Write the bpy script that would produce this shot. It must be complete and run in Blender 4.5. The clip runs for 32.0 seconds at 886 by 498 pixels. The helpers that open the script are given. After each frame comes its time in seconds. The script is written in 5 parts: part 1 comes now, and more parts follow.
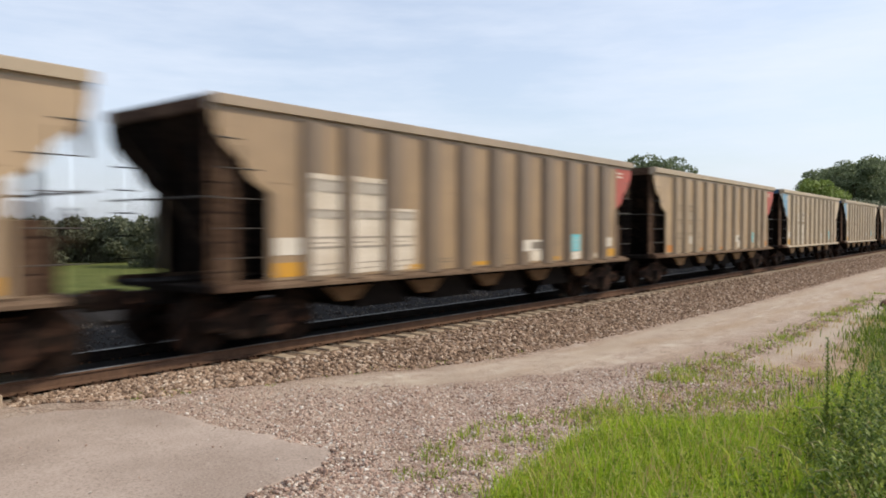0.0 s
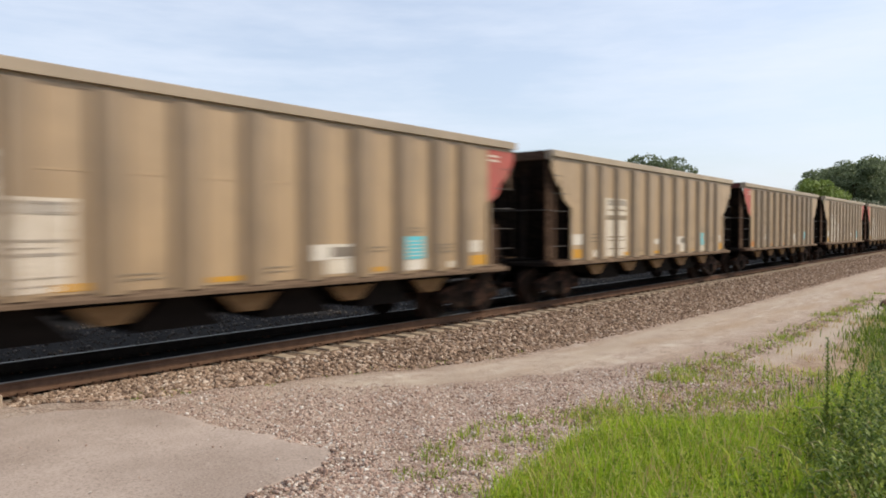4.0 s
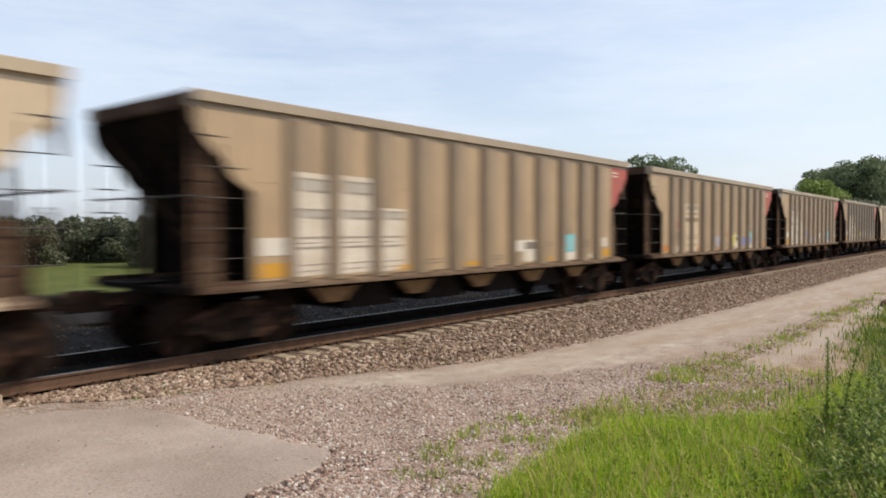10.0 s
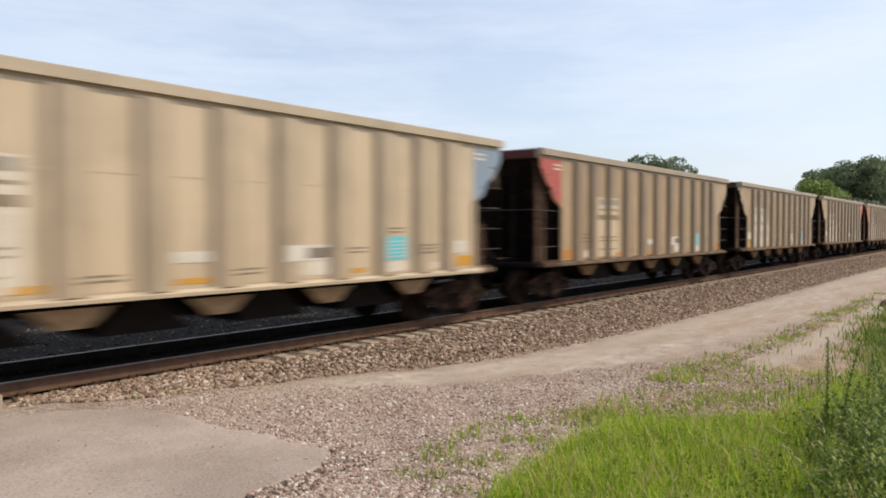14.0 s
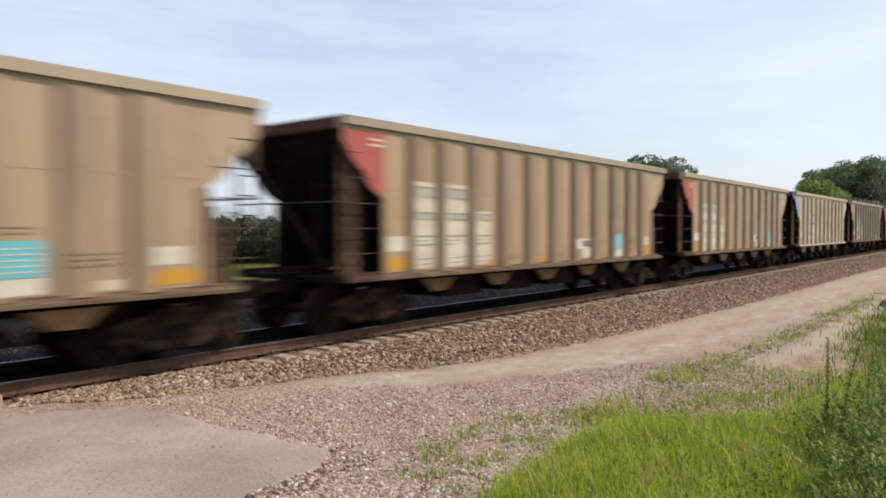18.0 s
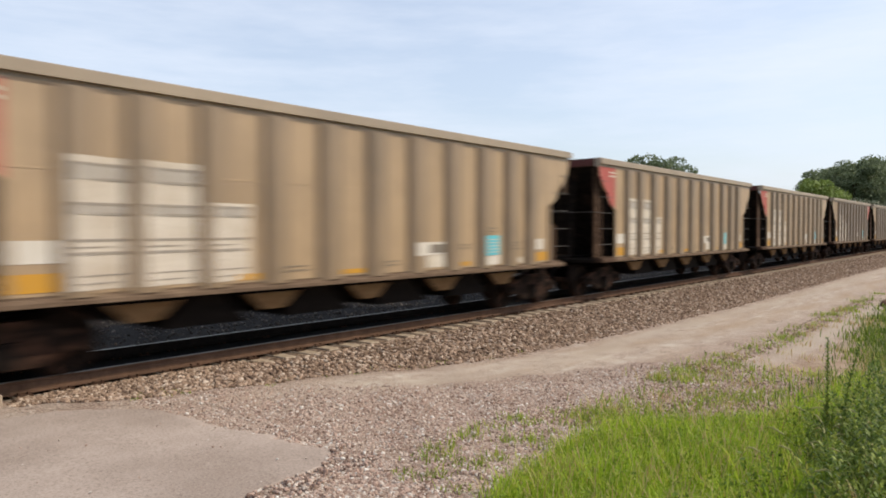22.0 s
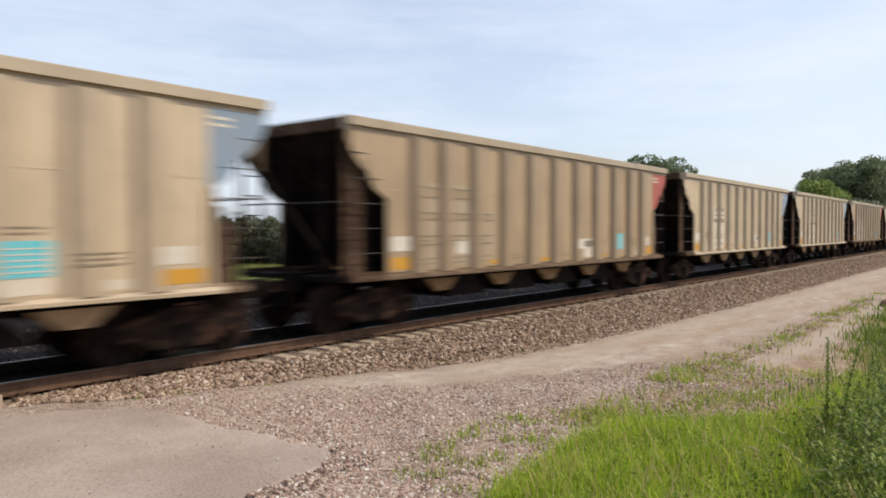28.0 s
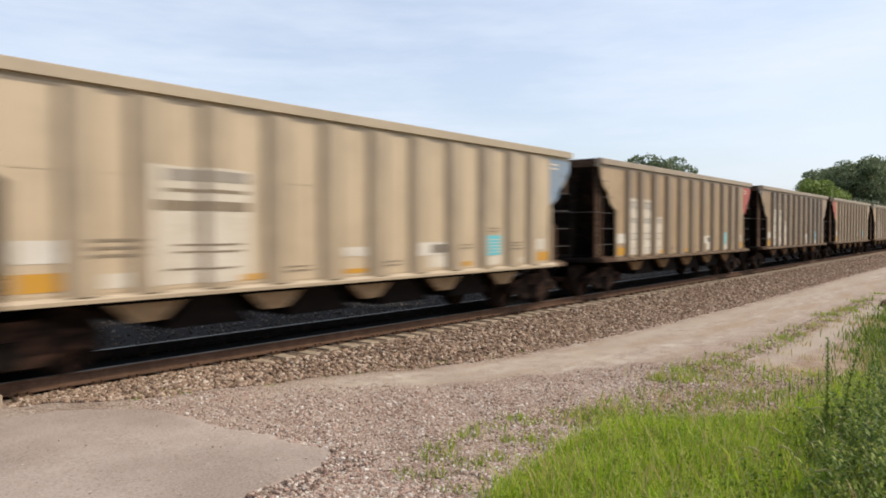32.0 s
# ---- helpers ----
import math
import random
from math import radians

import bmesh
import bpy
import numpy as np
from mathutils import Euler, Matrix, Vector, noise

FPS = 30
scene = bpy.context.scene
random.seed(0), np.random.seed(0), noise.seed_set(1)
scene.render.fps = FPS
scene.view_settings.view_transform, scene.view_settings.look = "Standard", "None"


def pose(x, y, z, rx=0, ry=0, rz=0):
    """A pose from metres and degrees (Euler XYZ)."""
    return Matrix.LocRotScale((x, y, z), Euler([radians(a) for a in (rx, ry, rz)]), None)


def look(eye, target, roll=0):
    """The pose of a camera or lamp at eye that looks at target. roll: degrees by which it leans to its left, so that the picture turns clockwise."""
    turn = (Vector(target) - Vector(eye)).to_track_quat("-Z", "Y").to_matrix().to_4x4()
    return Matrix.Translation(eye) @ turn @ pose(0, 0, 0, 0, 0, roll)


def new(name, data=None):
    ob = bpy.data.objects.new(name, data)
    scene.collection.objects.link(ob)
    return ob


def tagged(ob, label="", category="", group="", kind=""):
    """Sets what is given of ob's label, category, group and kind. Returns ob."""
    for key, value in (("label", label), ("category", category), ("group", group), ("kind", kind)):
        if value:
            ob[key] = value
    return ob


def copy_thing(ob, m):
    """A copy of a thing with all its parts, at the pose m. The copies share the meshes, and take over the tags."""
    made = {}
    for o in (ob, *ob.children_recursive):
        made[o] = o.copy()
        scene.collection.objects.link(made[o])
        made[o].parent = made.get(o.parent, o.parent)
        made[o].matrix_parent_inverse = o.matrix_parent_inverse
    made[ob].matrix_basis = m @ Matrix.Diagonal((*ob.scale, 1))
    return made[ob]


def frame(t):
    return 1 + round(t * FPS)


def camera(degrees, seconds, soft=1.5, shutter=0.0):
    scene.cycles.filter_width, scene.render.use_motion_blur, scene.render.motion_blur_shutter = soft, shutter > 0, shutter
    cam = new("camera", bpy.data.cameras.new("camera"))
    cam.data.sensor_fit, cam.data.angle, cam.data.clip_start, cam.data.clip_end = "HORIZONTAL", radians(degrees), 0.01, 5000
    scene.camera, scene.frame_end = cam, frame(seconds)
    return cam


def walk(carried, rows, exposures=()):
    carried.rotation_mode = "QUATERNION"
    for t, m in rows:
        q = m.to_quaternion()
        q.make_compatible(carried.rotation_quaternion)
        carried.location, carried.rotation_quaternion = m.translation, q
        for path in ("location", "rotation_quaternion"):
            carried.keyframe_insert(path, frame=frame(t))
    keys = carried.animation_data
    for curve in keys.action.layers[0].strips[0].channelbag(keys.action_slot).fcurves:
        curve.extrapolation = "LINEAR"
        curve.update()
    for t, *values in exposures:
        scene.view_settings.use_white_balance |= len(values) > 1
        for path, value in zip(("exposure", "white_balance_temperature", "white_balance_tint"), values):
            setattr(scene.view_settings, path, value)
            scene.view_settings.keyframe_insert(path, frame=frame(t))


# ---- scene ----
# ---- camera ----
cam = camera(63.4, 32.0, soft=1.8, shutter=0.6)
HEADING, DIP = radians(38.7), radians(1.587)
EYE = Vector((0.0, 0.0, 1.939))
AIM = EYE + Vector((math.cos(HEADING), math.sin(HEADING), -math.tan(DIP)))
walk(cam, [(0.0, look(EYE, AIM, 0.0)), (32.0, look(EYE, AIM, 0.0))], exposures=[(0.0, 0.25), (32.0, 0.25)])

# ---- light ----
SUN_AZ, SUN_EL = radians(-51.0), radians(44.0)   # azimuth from +x towards +y
sun_way = Vector((math.cos(SUN_AZ) * math.cos(SUN_EL), math.sin(SUN_AZ) * math.cos(SUN_EL), math.sin(SUN_EL)))
world = bpy.data.worlds.new("sky")
scene.world = world
world.use_nodes = True
wt = world.node_tree
sky = wt.nodes.new("ShaderNodeTexSky")
sky.sky_type, sky.sun_disc = "NISHITA", False
sky.sun_elevation, sky.sun_rotation = SUN_EL, math.pi / 2 - SUN_AZ
sky.air_density, sky.dust_density, sky.ozone_density = 1.0, 2.0, 1.5
wback = wt.nodes["Background"]
wback.inputs[1].default_value = 0.15
wcoord = wt.nodes.new("ShaderNodeTexCoord")
wmap = wt.nodes.new("ShaderNodeMapping")
wmap.inputs["Scale"].default_value = (1.2, 1.2, 7.0)
wmap.inputs["Rotation"].default_value = (0.18, 0.12, 0.4)
wnoise = wt.nodes.new("ShaderNodeTexNoise")
wnoise.inputs["Scale"].default_value, wnoise.inputs["Detail"].default_value = 1.6, 7.0
wnoise.inputs["Roughness"].default_value = 0.6
wramp = wt.nodes.new("ShaderNodeMapRange")
wramp.inputs[1].default_value, wramp.inputs[2].default_value = 0.35, 0.7
wramp.inputs[3].default_value, wramp.inputs[4].default_value = 0.45, 0.95
wmix = wt.nodes.new("ShaderNodeMix")
wmix.data_type = "RGBA"
wmix.inputs[7].default_value = (4.85, 5.25, 6.0, 1)
wt.links.new(wcoord.outputs["Generated"], wmap.inputs["Vector"])
wt.links.new(wmap.outputs["Vector"], wnoise.inputs["Vector"])
wt.links.new(wnoise.outputs["Fac"], wramp.inputs[0])
wt.links.new(wramp.outputs[0], wmix.inputs[0])
wt.links.new(sky.outputs[0], wmix.inputs[6])
wt.links.new(wmix.outputs[2], wback.inputs[0])
lamp = bpy.data.lights.new("sun", "SUN")
lamp.energy, lamp.angle, lamp.color = 3.0, radians(0.6), (1.0, 0.88, 0.69)
sun = new("sun", lamp)
sun.matrix_world = look(sun_way * 50, (0, 0, 0))


# ---- materials ----
def material(name, rough=0.8, metal=0.0):
    m = bpy.data.materials.new(name)
    m.use_nodes = True
    b = m.node_tree.nodes["Principled BSDF"]
    b.inputs["Roughness"].default_value, b.inputs["Metallic"].default_value = rough, metal
    b.inputs["Specular IOR Level"].default_value = 0.3 if rough < 0.8 else 0.06
    return m, m.node_tree, b


def node(tree, kind, **sets):
    n = tree.nodes.new(kind)
    for k, v in sets.items():
        n.inputs[k].default_value = v
    return n


def coords(tree, scale=(1, 1, 1), space="Object"):
    c = tree.nodes.new("ShaderNodeTexCoord")
    m = node(tree, "ShaderNodeMapping", Scale=scale)
    tree.links.new(c.outputs[space], m.inputs["Vector"])
    return m.outputs["Vector"]


def fbm(tree, vec, scale, detail=5.0, rough=0.6):
    n = node(tree, "ShaderNodeTexNoise", Scale=scale, Detail=detail, Roughness=rough)
    tree.links.new(vec, n.inputs["Vector"])
    return n.outputs["Fac"]


def ramp(tree, fac, stops):
    r = tree.nodes.new("ShaderNodeValToRGB")
    e = r.color_ramp.elements
    while len(e) < len(stops):
        e.new(0.5)
    for el, (p, c) in zip(e, stops):
        el.position, el.color = p, (*c, 1)
    tree.links.new(fac, r.inputs["Fac"])
    return r.outputs["Color"]


def mixed(tree, fac, a, b, mode="MIX"):
    m = tree.nodes.new("ShaderNodeMix")
    m.data_type, m.blend_type = "RGBA", mode
    for sock, v in ((0, fac), (6, a), (7, b)):
        if hasattr(v, "is_linked"):
            tree.links.new(v, m.inputs[sock])
        else:
            m.inputs[sock].default_value = v if sock == 0 else (*v, 1)
    return m.outputs[2]


def bumped(tree, b, fac, strength=0.4, dist=0.01):
    n = node(tree, "ShaderNodeBump", Strength=strength, Distance=dist)
    tree.links.new(fac, n.inputs["Height"])
    tree.links.new(n.outputs["Normal"], b.inputs["Normal"])


def spread(tree, fac, lo, hi, a=0.0, b=1.0):
    n = tree.nodes.new("ShaderNodeMapRange")
    for k, v in zip((1, 2, 3, 4), (lo, hi, a, b)):
        n.inputs[k].default_value = v
    tree.links.new(fac, n.inputs[0])
    return n.outputs[0]


def car_paint(name, base, dirt, rust):
    """Weathered car paint: vertical run-off streaks and blotches of dust."""
    m, t, b = material(name, 0.45)
    b.inputs["Specular IOR Level"].default_value = 0.9
    info = t.nodes.new("ShaderNodeObjectInfo")

    def shifted(v, far):
        """Coordinates moved by a length of each sheet's own."""
        k = t.nodes.new("ShaderNodeMath")
        k.operation = "MULTIPLY"
        k.inputs[1].default_value = far
        t.links.new(info.outputs["Random"], k.inputs[0])
        a = t.nodes.new("ShaderNodeVectorMath")
        t.links.new(v, a.inputs[0])
        t.links.new(k.outputs[0], a.inputs[1])
        return a.outputs[0]

    streak = fbm(t, shifted(coords(t, (5.0, 5.0, 0.3)), 90.0), 1.6, 6, 0.65)
    blotch = fbm(t, shifted(coords(t, (1, 1, 1)), 40.0), 0.9, 5, 0.6)
    grain = fbm(t, coords(t, (1, 1, 1)), 28.0, 3, 0.6)
    c = mixed(t, spread(t, streak, 0.40, 0.68, 0.0, 0.9), base, dirt)
    c = mixed(t, spread(t, blotch, 0.46, 0.68, 0.0, 0.75), c, tuple(x * 0.88 for x in dirt))
    c = mixed(t, spread(t, grain, 0.62, 0.75, 0.0, 0.35), c, rust)
    t.links.new(c, b.inputs["Base Color"])
    t.links.new(spread(t, streak, 0.3, 0.7, 0.40, 0.56), b.inputs["Roughness"])
    bumped(t, b, grain, 0.15, 0.004)
    return m


def plain(name, c1, c2, scale=6.0, rough=0.7, metal=0.0, bump=0.2, dist=0.004):
    """Two tones of one colour, blotched, with fine grain relief."""
    m, t, b = material(name, rough, metal)
    v = coords(t)
    big, fine = fbm(t, v, scale, 5), fbm(t, v, scale * 9, 3)
    c = mixed(t, spread(t, big, 0.35, 0.65), c1, c2)
    c = mixed(t, spread(t, fine, 0.5, 0.75, 0.0, 0.4), c, tuple(x * 0.6 for x in c2))
    t.links.new(c, b.inputs["Base Color"])
    bumped(t, b, fine, bump, dist)
    return m


def caked(name, soot, grease, bare):
    """Steel under soot and grease, rubbed to bare rust or paint in patches."""
    m, t, b = material(name, 0.85)
    big, mid, fine = fbm(t, coords(t), 1.9, 4, 0.6), fbm(t, coords(t, (1, 1, 2.2)), 5.5, 5, 0.65), fbm(t, coords(t), 34.0, 3)
    c = mixed(t, spread(t, mid, 0.38, 0.6), soot, grease)
    c = mixed(t, spread(t, big, 0.52, 0.66, 0.0, 0.85), c, bare)
    c = mixed(t, spread(t, fine, 0.5, 0.72, 0.0, 0.5), c, tuple(x * 0.6 for x in soot))
    t.links.new(c, b.inputs["Base Color"])
    bumped(t, b, fine, 0.3, 0.005)
    return m


def stones(name, tones, rough=0.9):
    """Loose stones: each island takes a tone of its own."""
    m, t, b = material(name, rough)
    g = t.nodes.new("ShaderNodeNewGeometry")
    c = ramp(t, g.outputs["Random Per Island"], tones)
    fine = fbm(t, coords(t), 60.0, 3)
    c = mixed(t, spread(t, fine, 0.4, 0.7, 0.0, 0.5), c, (0.16, 0.125, 0.1))
    t.links.new(c, b.inputs["Base Color"])
    bumped(t, b, fine, 0.4, 0.004)
    return m


def leafy(name, tones, through_light=0.35):
    m, t, b = material(name, 0.55)
    g = t.nodes.new("ShaderNodeNewGeometry")
    c = ramp(t, g.outputs["Random Per Island"], tones)
    fine = fbm(t, coords(t), 0.8, 3)
    c = mixed(t, spread(t, fine, 0.35, 0.7, 0.0, 0.3), c, tuple(x * 0.6 for x in tones[0][1]))
    t.links.new(c, b.inputs["Base Color"])
    glow = t.nodes.new("ShaderNodeBsdfTranslucent")
    t.links.new(c, glow.inputs["Color"])
    add = t.nodes.new("ShaderNodeMixShader")
    add.inputs[0].default_value = through_light
    t.links.new(b.outputs[0], add.inputs[1])
    t.links.new(glow.outputs[0], add.inputs[2])
    t.links.new(add.outputs[0], t.nodes["Material Output"].inputs["Surface"])
    return m


POST, EDGE, CHUTE = {}, {}, {}
PAINT = {
    "tan": car_paint("tan_car_paint", (0.50, 0.384, 0.255), (0.41, 0.312, 0.203), (0.248, 0.172, 0.102)),
    "sand": car_paint("sand_car_paint", (0.372, 0.258, 0.148), (0.296, 0.203, 0.115), (0.204, 0.137, 0.0839)),
    "brown": car_paint("brown_car_paint", (0.385, 0.262, 0.144), (0.292, 0.196, 0.107), (0.172, 0.113, 0.0686)),
    "umber": car_paint("umber_car_paint", (0.30, 0.197, 0.104), (0.222, 0.143, 0.075), (0.135, 0.0891, 0.0584)),
}
# posts take a darker tone than the side sheets
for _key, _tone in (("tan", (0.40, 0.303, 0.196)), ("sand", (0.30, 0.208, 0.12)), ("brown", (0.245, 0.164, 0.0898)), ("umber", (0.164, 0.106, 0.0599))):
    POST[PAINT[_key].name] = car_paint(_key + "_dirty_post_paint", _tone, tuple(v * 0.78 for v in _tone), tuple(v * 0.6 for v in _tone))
    CHUTE[PAINT[_key].name] = plain(_key + "_dirty_chute_paint", (_tone[0] * 0.88, _tone[1] * 0.82, _tone[2] * 0.76), (_tone[0] * 0.55, _tone[1] * 0.45, _tone[2] * 0.38), 5.0, 0.8)
for _key, _tone in (("tan", (0.393, 0.306, 0.201)), ("sand", (0.355, 0.273, 0.181)), ("brown", (0.31, 0.234, 0.155)), ("umber", (0.287, 0.212, 0.141))):
    EDGE[PAINT[_key].name] = car_paint(_key + "_bleached_edge_paint", _tone, tuple(v * 0.8 for v in _tone), tuple(v * 0.6 for v in _tone))
# end bands: much darker tones of the corner paints
BAND = {"red": plain("sooty_red_paint", (0.117, 0.0256, 0.0204), (0.0657, 0.0219, 0.0175), 3.0, 0.7), "blue": plain("sooty_blue_paint", (0.0365, 0.0949, 0.175), (0.0365, 0.073, 0.124), 3.0, 0.7),
        "grey": plain("sooty_grey_paint", (0.0876, 0.0949, 0.11), (0.0657, 0.0657, 0.073), 3.0, 0.7)}
RED = plain("faded_red_paint", (0.409, 0.0912, 0.0766), (0.336, 0.0949, 0.0766), 3.0, 0.6)
BLUE = plain("sky_blue_paint", (0.165, 0.315, 0.46), (0.20, 0.31, 0.41), 3.0, 0.6)
GREYBLUE = plain("grey_blue_paint", (0.197, 0.27, 0.365), (0.219, 0.263, 0.321), 3.0, 0.6)
WHITE = plain("dusty_white_paint", (0.64, 0.60, 0.54), (0.51, 0.46, 0.39), 2.2, 0.7)
CHALK = plain("weathered_white_lettering_paint", (0.61, 0.55, 0.47), (0.47, 0.40, 0.32), 1.6, 0.75)
CREAM = plain("dusty_cream_paint", (0.60, 0.54, 0.455), (0.51, 0.445, 0.36), 2.2, 0.7)
INK = plain("faded_black_paint", (0.161, 0.139, 0.117), (0.219, 0.182, 0.146), 4.0, 0.7)
GREY = plain("faded_grey_paint", (0.277, 0.248, 0.219), (0.307, 0.263, 0.212), 4.0, 0.7)
LIGHT_GREY = plain("worn_pale_grey_lettering_paint", (0.41, 0.375, 0.33), (0.345, 0.305, 0.26), 2.5, 0.75)
INK_FAINT = plain("worn_dark_paint", (0.197, 0.153, 0.11), (0.241, 0.19, 0.131), 4.0, 0.7)
YELLOW = plain("reflective_yellow", (0.526, 0.263, 0.0219), (0.453, 0.241, 0.0438), 5.0, 0.45)
ORANGE = plain("reflective_orange", (0.482, 0.182, 0.0365), (0.409, 0.175, 0.0511), 5.0, 0.45)
CYAN = plain("cyan_paint", (0.09, 0.47, 0.55), (0.12, 0.43, 0.50), 5.0, 0.55)
SPRAY = {
    "blue": plain("blue_spray_paint", (0.146, 0.182, 0.402), (0.204, 0.204, 0.329), 4.0, 0.6),
    "lilac": plain("lilac_spray_paint", (0.307, 0.292, 0.38), (0.336, 0.292, 0.307), 4.0, 0.6),
    "yellow": plain("yellow_spray_paint", (0.526, 0.482, 0.117), (0.453, 0.394, 0.146), 4.0, 0.6),
    "green": plain("lime_spray_paint", (0.329, 0.38, 0.0876), (0.307, 0.307, 0.146), 4.0, 0.6),
    "red": plain("red_spray_paint", (0.423, 0.146, 0.11), (0.365, 0.175, 0.124), 4.0, 0.6),
}
# underbody grime, near-black because shade below the cars is in it
GRIME_SHADE = plain("grimy_dark_steel", (0.007, 0.0058, 0.0052), (0.014, 0.0105, 0.009), 5.0, 0.85)
RUST = caked("rusty_cast_steel", (0.009, 0.007, 0.006), (0.026, 0.016, 0.012), (0.115, 0.056, 0.036))
# end steel: soot, plus the shade of the car ends in its black
SOOT_SHADE = caked("sooty_end_steel", (0.009, 0.007, 0.006), (0.018, 0.013, 0.011), (0.035, 0.022, 0.016))
# dirty brown of end parts, with their shade put into the tone
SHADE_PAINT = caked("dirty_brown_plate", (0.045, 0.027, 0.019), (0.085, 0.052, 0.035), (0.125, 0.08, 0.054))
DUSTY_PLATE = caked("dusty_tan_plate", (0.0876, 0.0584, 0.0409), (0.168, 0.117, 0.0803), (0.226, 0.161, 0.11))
RUNG = plain("bare_steel_rung", (0.07, 0.061, 0.054), (0.04, 0.034, 0.03), 8.0, 0.5)
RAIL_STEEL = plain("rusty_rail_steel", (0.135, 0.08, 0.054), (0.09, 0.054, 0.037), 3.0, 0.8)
# far rail steel with the shade under the cars in its colour
SHADED_RAIL = plain("coal_dusted_rail_steel", (0.03, 0.024, 0.02), (0.018, 0.015, 0.014), 3.0, 0.85)
RAIL_HEAD = plain("polished_rail_steel", (0.26, 0.24, 0.22), (0.19, 0.17, 0.15), 3.0, 0.42, 0.8)
PLATE_STEEL = plain("rusted_tie_plate_steel", (0.075, 0.042, 0.028), (0.045, 0.028, 0.02), 6.0, 0.85)
TIE_WOOD = plain("weathered_tie_wood", (0.46, 0.38, 0.29), (0.32, 0.25, 0.185), 4.0, 0.9, 0.0, 0.5, 0.01)
TIMBER = plain("crossing_timber", (0.42, 0.34, 0.26), (0.3, 0.23, 0.17), 3.0, 0.9, 0.0, 0.5, 0.01)
BALLAST = stones("ballast_stone", [(0.0, (0.105, 0.067, 0.048)), (0.4, (0.275, 0.186, 0.13)), (0.75, (0.385, 0.275, 0.2)), (1.0, (0.58, 0.48, 0.39))])
# stones under and behind the train: coal dust plus painted shade
DARK_BALLAST = stones("coal_dusted_stone", [(0.0, (0.035, 0.031, 0.029)), (0.6, (0.08, 0.072, 0.067)), (1.0, (0.16, 0.145, 0.135))])
PINK = stones("pink_quartzite_gravel", [(0.0, (0.15, 0.095, 0.075)), (0.35, (0.41, 0.285, 0.23)), (0.75, (0.50, 0.40, 0.335)), (0.92, (0.57, 0.51, 0.455)), (1.0, (0.72, 0.68, 0.63))])
# coal dust, made blacker still by the shade under the cars
COAL_SHADE = plain("coal_dust", (0.008, 0.0078, 0.0078), (0.018, 0.017, 0.016), 5.0, 0.95)
GRASS = leafy("meadow_grass", [(0.0, (0.18, 0.30, 0.02)), (0.45, (0.35, 0.50, 0.035)), (0.9, (0.53, 0.61, 0.07)), (1.0, (0.56, 0.46, 0.16))], 0.5)
DRY = leafy("dry_grass", [(0.0, (0.42, 0.26, 0.12)), (0.6, (0.52, 0.40, 0.2)), (1.0, (0.5, 0.48, 0.18))], 0.4)
WEED_LEAF = leafy("weed_leaf", [(0.0, (0.06, 0.105, 0.014)), (0.6, (0.15, 0.225, 0.028)), (1.0, (0.36, 0.41, 0.07))], 0.4)
LOW_WEED = leafy("low_weed_leaf", [(0.0, (0.15, 0.22, 0.03)), (0.6, (0.30, 0.39, 0.05)), (1.0, (0.48, 0.50, 0.10))], 0.45)
WEED_STEM = plain("weed_stem", (0.12, 0.2, 0.04), (0.2, 0.2, 0.06), 10.0, 0.7)
SEED = leafy("foxtail_seed", [(0.0, (0.34, 0.34, 0.12)), (1.0, (0.52, 0.48, 0.24))], 0.4)
# dark leaves lifted and blued: distance haze put into the colour
LEAF_DARK = leafy("broadleaf_dark", [(0.0, (0.11, 0.143, 0.078)), (0.6, (0.16, 0.20, 0.105)), (1.0, (0.22, 0.26, 0.14))], 0.4)
LEAF_LIGHT = leafy("broadleaf_light", [(0.0, (0.15, 0.205, 0.05)), (0.6, (0.215, 0.285, 0.07)), (1.0, (0.29, 0.35, 0.10))], 0.35)
# hedge leaves greyed by haze painted into their tones
LEAF_FAR = leafy("hazy_far_leaf", [(0.0, (0.10, 0.115, 0.07)), (0.6, (0.15, 0.165, 0.10)), (1.0, (0.21, 0.22, 0.14))], 0.3)
BARK = plain("tree_bark", (0.13, 0.1, 0.075), (0.08, 0.06, 0.045), 4.0, 0.9, 0.0, 0.6, 0.02)


def pebbles(tree, vec, scale, tones):
    """Packed stones: a tone for each cell, dark gaps, and a height for relief."""
    v = node(tree, "ShaderNodeTexVoronoi", Scale=scale)
    tree.links.new(vec, v.inputs["Vector"])
    sep = tree.nodes.new("ShaderNodeSeparateColor")
    tree.links.new(v.outputs["Color"], sep.inputs[0])
    c = ramp(tree, sep.outputs[0], tones)
    gap = spread(tree, v.outputs["Distance"], 0.42, 0.75)
    return mixed(tree, gap, c, tuple(x * 0.35 for x in tones[0][1])), v.outputs["Distance"]


